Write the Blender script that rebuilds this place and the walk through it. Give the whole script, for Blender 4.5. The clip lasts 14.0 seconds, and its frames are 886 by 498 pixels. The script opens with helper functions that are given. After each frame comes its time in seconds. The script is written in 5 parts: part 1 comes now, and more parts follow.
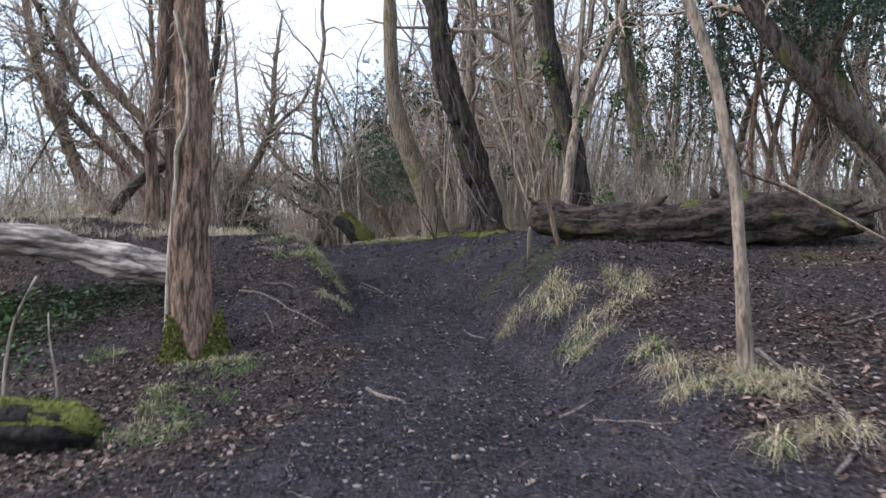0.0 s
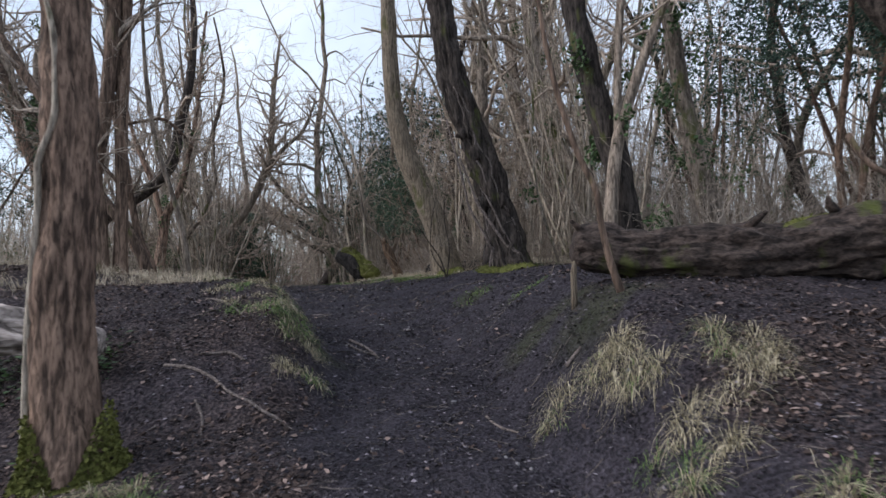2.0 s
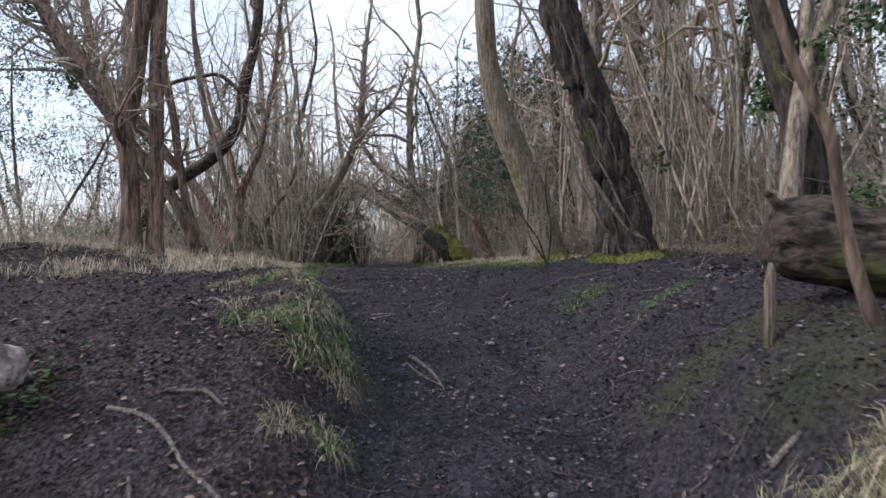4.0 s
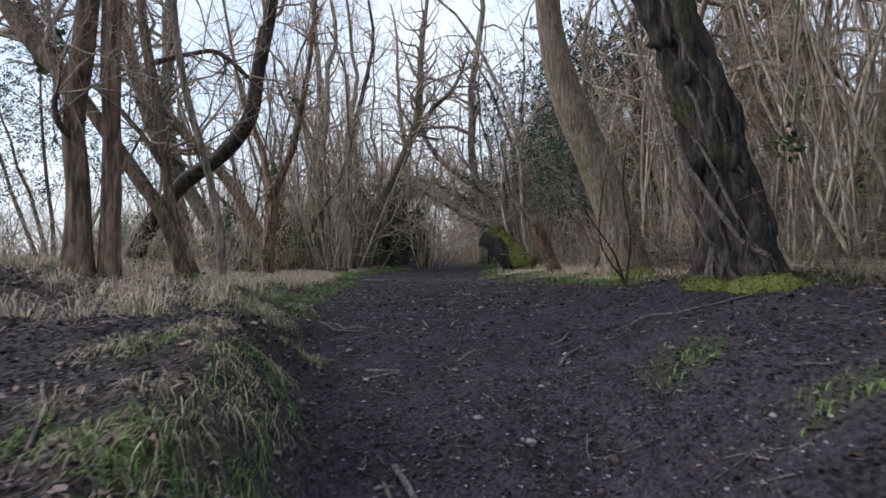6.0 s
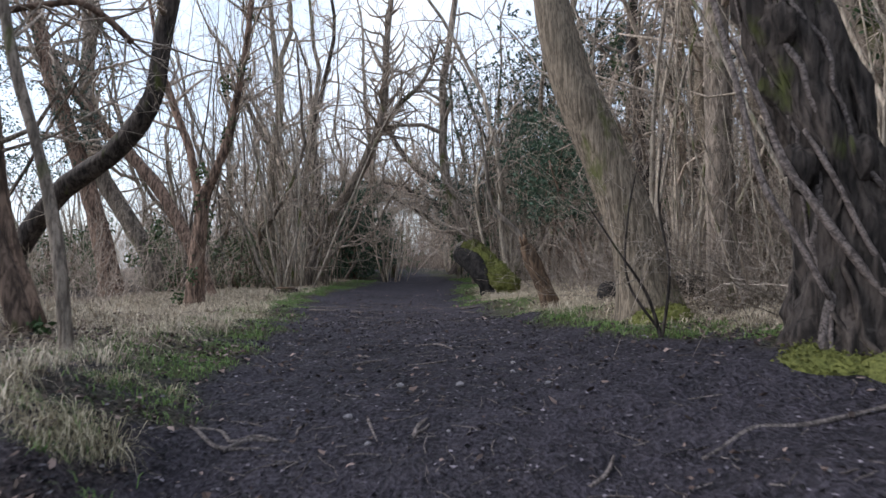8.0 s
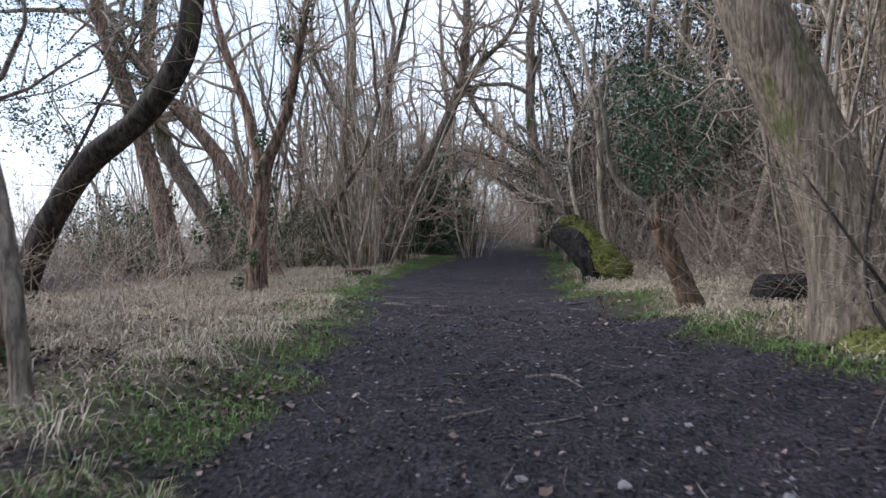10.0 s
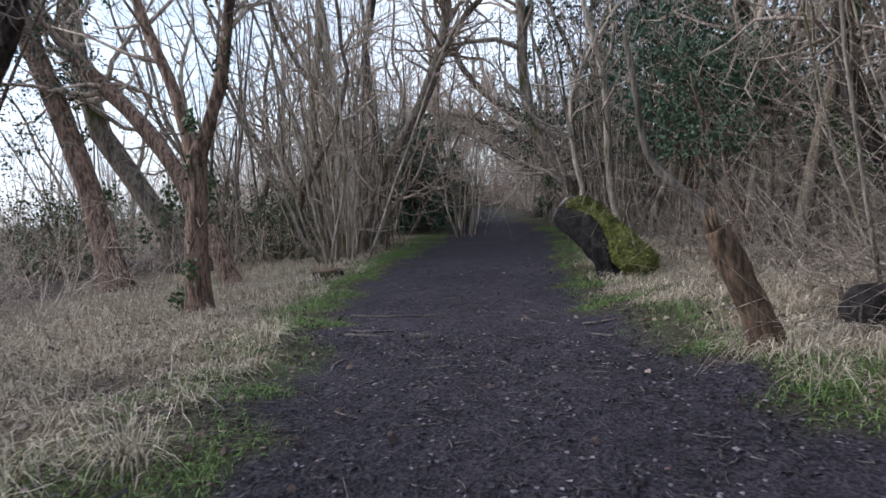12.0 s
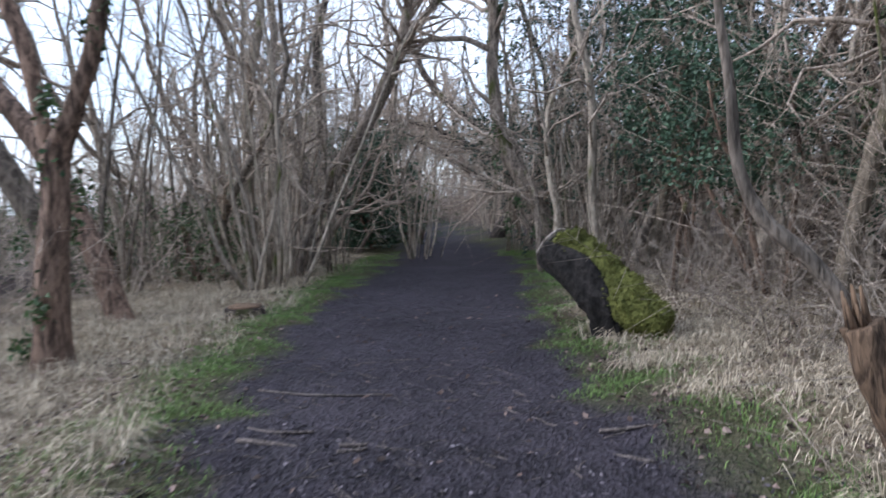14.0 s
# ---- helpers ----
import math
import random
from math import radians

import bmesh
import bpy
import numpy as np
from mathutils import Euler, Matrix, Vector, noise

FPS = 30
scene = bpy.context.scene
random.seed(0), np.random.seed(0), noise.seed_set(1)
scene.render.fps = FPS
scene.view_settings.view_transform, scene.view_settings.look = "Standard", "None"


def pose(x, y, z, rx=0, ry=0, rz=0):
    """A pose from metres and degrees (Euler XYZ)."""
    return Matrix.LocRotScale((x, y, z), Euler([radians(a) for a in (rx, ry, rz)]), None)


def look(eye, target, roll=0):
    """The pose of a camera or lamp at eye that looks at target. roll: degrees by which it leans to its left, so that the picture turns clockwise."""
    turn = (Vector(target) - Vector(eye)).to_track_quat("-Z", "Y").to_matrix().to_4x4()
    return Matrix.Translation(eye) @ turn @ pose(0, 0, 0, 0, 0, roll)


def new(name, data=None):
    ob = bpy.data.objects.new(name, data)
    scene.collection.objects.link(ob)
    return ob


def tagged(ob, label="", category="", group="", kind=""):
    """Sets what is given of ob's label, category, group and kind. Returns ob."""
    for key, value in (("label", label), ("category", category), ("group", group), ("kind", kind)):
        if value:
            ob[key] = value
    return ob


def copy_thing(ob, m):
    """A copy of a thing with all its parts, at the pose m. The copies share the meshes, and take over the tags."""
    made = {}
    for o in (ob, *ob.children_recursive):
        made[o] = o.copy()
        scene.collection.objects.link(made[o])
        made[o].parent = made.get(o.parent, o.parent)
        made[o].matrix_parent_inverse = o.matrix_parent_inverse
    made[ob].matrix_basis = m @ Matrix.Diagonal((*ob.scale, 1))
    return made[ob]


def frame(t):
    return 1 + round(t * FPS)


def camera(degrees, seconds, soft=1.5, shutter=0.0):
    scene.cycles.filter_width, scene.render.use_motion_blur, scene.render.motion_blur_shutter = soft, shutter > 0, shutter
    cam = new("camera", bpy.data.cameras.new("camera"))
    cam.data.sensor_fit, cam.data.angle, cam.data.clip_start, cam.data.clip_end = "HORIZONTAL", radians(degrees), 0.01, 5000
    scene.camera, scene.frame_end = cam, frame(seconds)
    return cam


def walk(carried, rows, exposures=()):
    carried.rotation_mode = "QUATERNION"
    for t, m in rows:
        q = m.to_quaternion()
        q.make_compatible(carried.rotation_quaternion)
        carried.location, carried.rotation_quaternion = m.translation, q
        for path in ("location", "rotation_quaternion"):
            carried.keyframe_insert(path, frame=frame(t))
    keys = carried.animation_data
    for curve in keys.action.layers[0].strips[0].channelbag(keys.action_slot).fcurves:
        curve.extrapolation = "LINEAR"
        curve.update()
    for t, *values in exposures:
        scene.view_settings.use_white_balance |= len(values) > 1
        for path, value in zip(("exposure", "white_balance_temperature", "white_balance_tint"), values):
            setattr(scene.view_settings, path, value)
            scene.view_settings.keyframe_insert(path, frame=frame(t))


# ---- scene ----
cam = camera(69.3, 14.0, soft=1.5, shutter=0.45)
METRES, EYE, TILT, LEAN, TURN = 15.0, 1.55, 0.0, 0.0, 0.0
EXPOSURES = [(0.0, 0.92, 6140, 12), (0.5, 0.70, 6140, 12), (1.0, 0.52, 6140, 12), (2.0, 0.42, 6140, 12), (2.5, 0.46, 6140, 12), (3.0, 0.88, 6180, 12), (5.5, 0.46, 6280, 12), (7.0, 0.66, 6130, 12), (7.5, 0.63, 6130, 12), (8.0, 0.78, 6080, 12), (9.0, 1.01, 5980, 12), (11.4, 0.61, 5980, 13), (12.5, 0.94, 5830, 12), (13.4, 0.92, 5780, 12), (14.0, 1.11, 5730, 12)]
ROWS = [
    (0.0, 0.0, 0.0, 0.0, 0.0, 0.0, -0.0),
    (0.5, -0.0036, 0.0366, 0.0028, -0.41, 1.23, 1.99),
    (1.0, -0.0014, 0.0769, 0.0059, -1.15, 1.69, 1.98),
    (1.5, 0.0066, 0.1102, 0.0085, 0.89, 2.8, 1.42),
    (2.0, 0.0045, 0.1495, 0.0095, 1.51, 2.79, 1.71),
    (2.5, 0.012, 0.1904, 0.0106, 3.03, -0.64, 1.68),
    (3.0, 0.0028, 0.2251, 0.0132, 5.97, 0.61, 1.38),
    (5.5, 0.0021, 0.4032, 0.034, 15.46, 0.56, 0.09),
    (6.0, -0.0001, 0.441, 0.0384, 17.16, 0.51, 0.37),
    (6.5, -0.0136, 0.4782, 0.0411, 17.61, 1.58, -0.26),
    (7.0, -0.0228, 0.5183, 0.046, 17.64, 1.85, 0.08),
    (7.5, -0.03, 0.5562, 0.0525, 15.68, 0.94, 0.12),
    (8.0, -0.041, 0.59, 0.0596, 14.51, 0.7, 0.36),
    (8.5, -0.0453, 0.6183, 0.0648, 16.34, -1.0, -0.99),
    (9.0, -0.0604, 0.6455, 0.0646, 21.15, -2.2, -0.48),
    (11.5, -0.1179, 0.7906, 0.0936, 20.7, -2.13, 1.93),
    (12.0, -0.1248, 0.8244, 0.0964, 20.81, -5.42, 3.18),
    (12.5, -0.1399, 0.8533, 0.0957, 19.99, -6.01, 3.13),
    (13.0, -0.1512, 0.8843, 0.0977, 20.59, -5.27, 2.86),
    (13.5, -0.1633, 0.9159, 0.0983, 20.88, -5.14, 1.6),
    (14.0, -0.1752, 0.9538, 0.1058, 16.62, -4.64, 0.39),
]
walk(cam, [(t, pose(0, 0, EYE, TILT, LEAN, TURN) @ pose(METRES * x, METRES * y, METRES * z, 90 + pitch, roll, yaw)) for t, x, y, z, yaw, pitch, roll in ROWS], EXPOSURES)

# ---- world, sun, exposure ----
world = bpy.data.worlds.new("winter_sky")
scene.world = world
world.use_nodes = True
wn = world.node_tree
sky = wn.nodes.new("ShaderNodeTexSky")
sky.sky_type = "NISHITA"
sky.sun_disc = False
sky.sun_elevation, sky.sun_rotation = radians(32), radians(-104)
sky.air_density, sky.dust_density, sky.ozone_density = 1.0, 1.2, 1.0
veil = wn.nodes.new("ShaderNodeMix")  # thin high cloud over the blue
veil.data_type = "RGBA"
drift = wn.nodes.new("ShaderNodeTexNoise")
drift.inputs["Scale"].default_value, drift.inputs["Detail"].default_value = 2.4, 5.0
breaks = wn.nodes.new("ShaderNodeMapRange")
breaks.inputs[1].default_value, breaks.inputs[2].default_value = 0.36, 0.64
breaks.inputs[3].default_value, breaks.inputs[4].default_value = 0.42, 0.92
wn.links.new(wn.nodes.new("ShaderNodeTexCoord").outputs["Generated"], drift.inputs["Vector"])
wn.links.new(drift.outputs["Fac"], breaks.inputs[0])
wn.links.new(breaks.outputs[0], veil.inputs[0])
veil.inputs[7].default_value = (5.3, 5.75, 6.3, 1)
wn.links.new(sky.outputs[0], veil.inputs[6])
wn.links.new(veil.outputs[2], wn.nodes["Background"].inputs[0])
wn.nodes["Background"].inputs[1].default_value = 0.15
sun = new("sun", bpy.data.lights.new("sun", "SUN"))
sun.data.energy, sun.data.angle, sun.data.color = 2.0, radians(35), (1.0, 0.95, 0.9)
sun.matrix_world = look((-19, -4.7, 12.2), (0, 0, 0))


# ---- materials ----
def material(name, rough=0.9):
    m = bpy.data.materials.new(name)
    m.use_nodes = True
    b = m.node_tree.nodes["Principled BSDF"]
    b.inputs["Roughness"].default_value = rough
    b.inputs["Specular IOR Level"].default_value = 0.25
    return m, m.node_tree.nodes, m.node_tree.links, b


def ramp(nodes, links, fac, stops):
    r = nodes.new("ShaderNodeValToRGB")
    while len(r.color_ramp.elements) < len(stops):
        r.color_ramp.elements.new(0.5)
    for e, (p, c) in zip(r.color_ramp.elements, stops):
        e.position, e.color = p, (*c, 1)
    links.new(fac, r.inputs[0])
    return r.outputs[0]


def mixed(nodes, links, fac, a, b, mode="MIX"):
    m = nodes.new("ShaderNodeMix")
    m.data_type, m.blend_type = "RGBA", mode
    if isinstance(fac, float):
        m.inputs[0].default_value = fac
    else:
        links.new(fac, m.inputs[0])
    for v, s in ((a, m.inputs[6]), (b, m.inputs[7])):
        if isinstance(v, tuple):
            s.default_value = (*v, 1)
        else:
            links.new(v, s)
    return m.outputs[2]


def grain(nodes, links, scale, stretch=(1, 1, 1), detail=6.0, distortion=0.0):
    tc = nodes.new("ShaderNodeTexCoord")
    mp = nodes.new("ShaderNodeMapping")
    mp.inputs["Scale"].default_value = stretch
    n = nodes.new("ShaderNodeTexNoise")
    n.inputs["Scale"].default_value, n.inputs["Detail"].default_value = scale, detail
    n.inputs["Distortion"].default_value = distortion
    links.new(tc.outputs["Object"], mp.inputs[0])
    links.new(mp.outputs[0], n.inputs[0])
    return n.outputs["Fac"]


def bump(nodes, links, b, height, strength, distance=0.02):
    n = nodes.new("ShaderNodeBump")
    n.inputs["Strength"].default_value, n.inputs["Distance"].default_value = strength, distance
    links.new(height, n.inputs["Height"])
    links.new(n.outputs[0], b.inputs["Normal"])


def bark(name, dark, light, scale=14, moss=0.0, stretch=0.22, strength=0.8, lying=False):
    """Ridged bark; lying: the ridges run along x, as on a log, not upwards."""
    def along(k):
        return (k, 1, 1) if lying else (1, 1, k)

    m, n, l, b = material(name, 0.92)
    ridges = grain(n, l, scale, along(stretch), 7.0, 0.6)
    patches = grain(n, l, 1.7, along(0.6), 3.0)
    col = ramp(n, l, ridges, [(0.38, dark), (0.6, light)])
    tint = ramp(n, l, patches, [(0.35, tuple(c * 0.72 for c in light)), (0.7, tuple(min(1, c * 1.15) for c in light))])
    col = mixed(n, l, 0.22, col, tint)
    fissure = grain(n, l, scale * 2.6, along(stretch * 1.3), 5.0, 0.4)
    col = mixed(n, l, 0.75, col, ramp(n, l, fissure, [(0.36, (0.35, 0.33, 0.32)), (0.52, (1.0, 1.0, 1.0)), (0.75, (1.25, 1.25, 1.25))]), "MULTIPLY")
    info = n.new("ShaderNodeObjectInfo")
    vary = ramp(n, l, info.outputs["Random"], [(0.0, (0.7, 0.7, 0.7)), (1.0, (1.2, 1.15, 1.1))])
    col = mixed(n, l, 0.8, col, vary, "MULTIPLY")
    if moss:
        spots = grain(n, l, 3.2, (1, 1, 0.5), 5.0)
        f = ramp(n, l, spots, [(0.62 - moss * 0.3, (0, 0, 0)), (0.72 - moss * 0.25, (1, 1, 1))])
        col = mixed(n, l, f, col, (0.075, 0.085, 0.022))
    l.new(col, b.inputs["Base Color"])
    bump(n, l, b, ridges, strength, 0.03)
    return m


def foliage(name, low, high, rough=0.6, middle=None):
    m, n, l, b = material(name, rough)
    geo = n.new("ShaderNodeNewGeometry")
    l.new(ramp(n, l, geo.outputs["Random Per Island"], [(0.0, low)] + ([middle] if middle else []) + [(1.0, high)]), b.inputs["Base Color"])
    return m


BARK_OAK = bark("oak_bark", (0.02, 0.014, 0.012), (0.3, 0.205, 0.155), 22, 0.0, 0.17, 1.0)
BARK_BROWN = bark("brown_bark", (0.035, 0.025, 0.02), (0.22, 0.155, 0.118), 16, 0.04, 0.14, 0.9)
BARK_DARK = bark("dark_bark", (0.007, 0.006, 0.006), (0.085, 0.07, 0.062), 17, 0.03, 0.2, 1.0)
BARK_TAN = bark("tan_bark", (0.08, 0.067, 0.05), (0.24, 0.2, 0.155), 30, 0.06, 0.1, 0.8)
BARK_GREY = bark("grey_brown_bark", (0.06, 0.05, 0.042), (0.28, 0.235, 0.195), 18, 0.1, 0.2)
BARK_STEM = bark("hazel_bark", (0.17, 0.145, 0.118), (0.46, 0.4, 0.33), 22, 0.08, 0.15, 0.4)
BARK_TWIG = bark("twig_bark", (0.16, 0.135, 0.112), (0.53, 0.445, 0.37), 20, 0.0, 0.3, 0.3)
BARK_PALE = bark("weathered_wood", (0.07, 0.055, 0.048), (0.46, 0.4, 0.35), 13, 0.0, 0.12, 1.0)
PEELED = bark("peeled_log_wood", (0.045, 0.035, 0.032), (0.62, 0.53, 0.48), 11, 0.0, 0.13, 1.0, True)
BARK_STICK = bark("stick_bark", (0.05, 0.042, 0.04), (0.2, 0.17, 0.16), 34, 0.0, 1.0, 0.5)
BARK_LOG = bark("rotten_log_bark", (0.005, 0.004, 0.004), (0.1, 0.075, 0.064), 15, 0.1, 0.5, 1.0, True)
BARK_BLACK = bark("black_rotten_bark", (0.003, 0.003, 0.003), (0.032, 0.028, 0.027), 16, 0.0, 0.7, 1.0)
BARK_BROKEN = bark("broken_wood", (0.05, 0.034, 0.024), (0.2, 0.135, 0.09), 22, 0.0, 0.1, 0.9)
IVY = foliage("ivy_leaf", (0.018, 0.042, 0.015), (0.085, 0.135, 0.05), 0.5)
HOLLY = foliage("holly_leaf", (0.018, 0.042, 0.026), (0.08, 0.13, 0.078), 0.5)
YEW = foliage("yew_needle", (0.016, 0.036, 0.027), (0.06, 0.1, 0.07), 0.6)
DRY_GRASS = foliage("dry_grass_blade", (0.17, 0.135, 0.095), (0.68, 0.58, 0.44), 0.8)
GREEN_GRASS = foliage("green_grass_blade", (0.05, 0.1, 0.024), (0.19, 0.27, 0.085), 0.7)
MUD_BITS = foliage("trodden_fragment", (0.006, 0.005, 0.006), (0.24, 0.21, 0.235), 0.8, (0.86, (0.046, 0.04, 0.047)))
TUSSOCK = foliage("tussock_blade", (0.1, 0.085, 0.05), (0.62, 0.54, 0.39), 0.8, (0.6, (0.32, 0.275, 0.175)))
DEAD_LEAF = foliage("dead_leaf", (0.014, 0.009, 0.008), (0.3, 0.22, 0.19), 0.75, (0.65, (0.085, 0.055, 0.045)))
STONE = foliage("pale_stone", (0.05, 0.046, 0.05), (0.21, 0.195, 0.2), 0.8)


def moss_material():
    m, n, l, b = material("moss", 0.95)
    fine = grain(n, l, 30, (1, 1, 1), 6.0)
    broad = grain(n, l, 4, (1, 1, 1), 3.0)
    col = ramp(n, l, fine, [(0.3, (0.035, 0.04, 0.009)), (0.7, (0.19, 0.19, 0.055))])
    col = mixed(n, l, 0.4, col, ramp(n, l, broad, [(0.3, (0.05, 0.06, 0.015)), (0.7, (0.2, 0.21, 0.055))]))
    l.new(col, b.inputs["Base Color"])
    bump(n, l, b, fine, 1.0, 0.03)
    return m


MOSS = moss_material()


def ground_material():
    m, n, l, b = material("woodland_mud", 0.8)
    b.inputs["Specular IOR Level"].default_value = 0.15
    at = n.new("ShaderNodeAttribute")
    at.attribute_name = "cover"
    sep = n.new("ShaderNodeSeparateColor")
    l.new(at.outputs["Color"], sep.inputs[0])
    fine = grain(n, l, 38, (1, 1, 1), 8.0)
    mid = grain(n, l, 5, (1, 1, 1), 6.0)
    broad = grain(n, l, 0.9, (1, 1, 1), 4.0)
    mud = mixed(n, l, 0.55, ramp(n, l, mid, [(0.34, (0.01, 0.009, 0.0115)), (0.66, (0.081, 0.07, 0.086))]),
                ramp(n, l, fine, [(0.4, (0.003, 0.0027, 0.0035)), (0.62, (0.127, 0.11, 0.134))]))
    mud = mixed(n, l, 0.35, mud, ramp(n, l, broad, [(0.3, (0.017, 0.015, 0.019)), (0.7, (0.08, 0.069, 0.084))]))
    cell = n.new("ShaderNodeTexVoronoi")
    cell.inputs["Scale"].default_value = 26
    place = n.new("ShaderNodeTexCoord")
    l.new(place.outputs["Object"], cell.inputs["Vector"])
    hue = n.new("ShaderNodeSeparateColor")
    l.new(cell.outputs["Color"], hue.inputs[0])
    chip = n.new("ShaderNodeMath")
    chip.operation = "MULTIPLY"
    l.new(ramp(n, l, hue.outputs[0], [(0.7, (0, 0, 0)), (1.0, (0.45, 0.45, 0.45))]), chip.inputs[0])
    l.new(ramp(n, l, cell.outputs["Distance"], [(0.22, (1, 1, 1)), (0.4, (0, 0, 0))]), chip.inputs[1])
    mud = mixed(n, l, chip.outputs[0], mud, mixed(n, l, hue.outputs[1], (0.06, 0.052, 0.062), (0.2, 0.18, 0.205)))
    litter = ramp(n, l, fine, [(0.36, (0.01, 0.007, 0.006)), (0.5, (0.07, 0.048, 0.04)), (0.68, (0.2, 0.145, 0.12))])
    turf = mixed(n, l, mid, (0.045, 0.065, 0.018), (0.12, 0.12, 0.055))
    straw = ramp(n, l, fine, [(0.3, (0.13, 0.1, 0.065)), (0.7, (0.42, 0.345, 0.24))])
    col = mixed(n, l, sep.outputs[0], mud, litter)
    col = mixed(n, l, sep.outputs[1], col, turf)
    col = mixed(n, l, sep.outputs[2], col, straw)
    l.new(col, b.inputs["Base Color"])
    l.new(ramp(n, l, mid, [(0.35, (0.72, 0.72, 0.72)), (0.6, (0.95, 0.95, 0.95))]), b.inputs["Roughness"])
    both = n.new("ShaderNodeMath")
    both.operation = "MULTIPLY_ADD"
    l.new(mid, both.inputs[0])
    both.inputs[1].default_value = 2.5
    l.new(fine, both.inputs[2])
    bump(n, l, b, both.outputs[0], 1.0, 0.09)
    return m


GROUND = ground_material()


# ---- the lie of the land ----
def smooth_table(v, xs, ys):
    """Cubic Hermite through a short table."""
    xs, ys = np.array(xs, float), np.array(ys, float)
    m = np.gradient(ys, xs)
    i = np.clip(np.searchsorted(xs, v) - 1, 0, len(xs) - 2)
    h = xs[i + 1] - xs[i]
    s = np.clip((v - xs[i]) / h, 0, 1)
    return ((2 * s**3 - 3 * s**2 + 1) * ys[i] + (s**3 - 2 * s**2 + s) * h * m[i]
            + (-2 * s**3 + 3 * s**2) * ys[i + 1] + (s**3 - s**2) * h * m[i + 1])


def step(a, b, v):
    s = np.clip((v - a) / (b - a), 0, 1)
    return s * s * (3 - 2 * s)


def path_x(y):
    far = -11.0 - 0.4 * np.maximum(np.asarray(y, float) - 40, 0)
    near = smooth_table(y, [-30, 0, 4, 6, 7.2, 8.3, 9.7, 11.8, 14, 17.5, 19, 28, 40],
                        [0, 0, 0.05, 0, -0.22, -0.48, -0.9, -1.7, -2.4, -3.65, -4.3, -6.5, -11])
    return np.where(np.asarray(y) > 40, far, near)


def waves(x, y):
    return (np.sin(1.7 * x + 0.6 * y) + np.sin(2.9 * y - 1.3 * x + 1) + np.sin(0.8 * x - 1.9 * y + 2.2)) / 3


def rough(x, y):
    return (np.sin(7.1 * x + 3.3 * y + np.sin(5.0 * y)) + np.sin(9.3 * y - 4.7 * x + 2 * np.sin(3.1 * x))
            + np.sin(17 * x + 5 * np.sin(2.3 * y)) * 0.6 + np.sin(15 * y + 6 * np.sin(2.9 * x)) * 0.6) / 3


def height(x, y):
    x, y = np.asarray(x, float), np.asarray(y, float)
    u = x - path_x(y)
    mid = smooth_table(y, [-30, -5, 0, 3, 6, 7.2, 8.3, 9.5, 11.8, 13, 15, 22, 40, 90, 400],
                       [-3, -0.4, 0.0, 0.2, 0.48, 0.6, 0.8, 0.98, 1.42, 1.55, 1.6, 1.6, 1.6, 1.7, 2])
    left = smooth_table(y, [-30, -5, 0, 4, 6, 6.7, 7.5, 8.4, 9.3, 11, 13, 16, 22, 40, 90, 400],
                        [-3, -0.2, 0.1, 0.3, 0.45, 0.62, 1.05, 1.46, 1.64, 1.75, 1.78, 1.66, 1.62, 1.6, 1.5, 0])
    right = smooth_table(y, [-30, -5, 0, 3, 4.8, 5.5, 6.2, 7, 8, 10, 13.4, 16, 22, 40, 90, 400],
                         [-2.5, 0.1, 0.3, 0.55, 0.82, 0.95, 1.2, 1.42, 1.62, 1.72, 1.92, 1.86, 1.78, 1.7, 1.7, 3])
    half = np.interp(y, [0, 5, 9, 12, 15, 28], [1.1, 0.55, 0.5, 0.9, 1.15, 1.3])
    wl = step(half, half + np.interp(y, [0, 5, 7, 8, 9.5, 13], [1.6, 1.3, 0.9, 0.7, 0.75, 1.4]), -u + 0.12 * waves(x * 1.3, y * 1.7))
    wr = step(half, half + np.interp(y, [0, 5, 7, 9, 13], [1.2, 1.1, 1.2, 1.6, 2.6]), u + 0.12 * waves(x * 1.5 + 2, y * 1.6))
    z = mid + (left - mid) * wl + (right - mid) * wr
    bank = step(8.5, 10.5, y) * (1 - step(14, 17, y))
    z = z + 0.25 * step(2.0, 4.5, -u) * bank
    z = z - 0.16 * np.maximum(-u - 9, 0) * np.clip(1.2 - 0.004 * (-u), 0.2, 1) * step(6, 14, y)
    z = z + 0.13 * np.clip(u - 5, 0, 14) * step(8, 18, y) * (1 - step(32, 46, y)) + 0.02 * np.maximum(u - 19, 0)
    out = step(half * 0.6, half * 1.6, np.abs(u))
    z = z + (0.035 + 0.045 * out) * waves(x, y) + (0.008 + 0.016 * out) * rough(x, y)
    return z


def ground_z(x, y):
    return float(height(x, y))


def axis(lo, hi, pitch, reach):
    a = list(np.arange(lo, hi, pitch))
    s, p, q = pitch, a[0], a[-1]
    head, tail = [], []
    while p > -reach or q < reach:
        s *= 1.16
        p, q = p - s, q + s
        head.append(p), tail.append(q)
    return np.array(head[::-1] + a + tail)


def mesh_of(name, verts, faces):
    me = bpy.data.meshes.new(name)
    me.from_pydata(verts, [], faces)
    me.update()
    return me


def smooth_shaded(me):
    me.polygons.foreach_set("use_smooth", np.ones(len(me.polygons), bool))
    return me


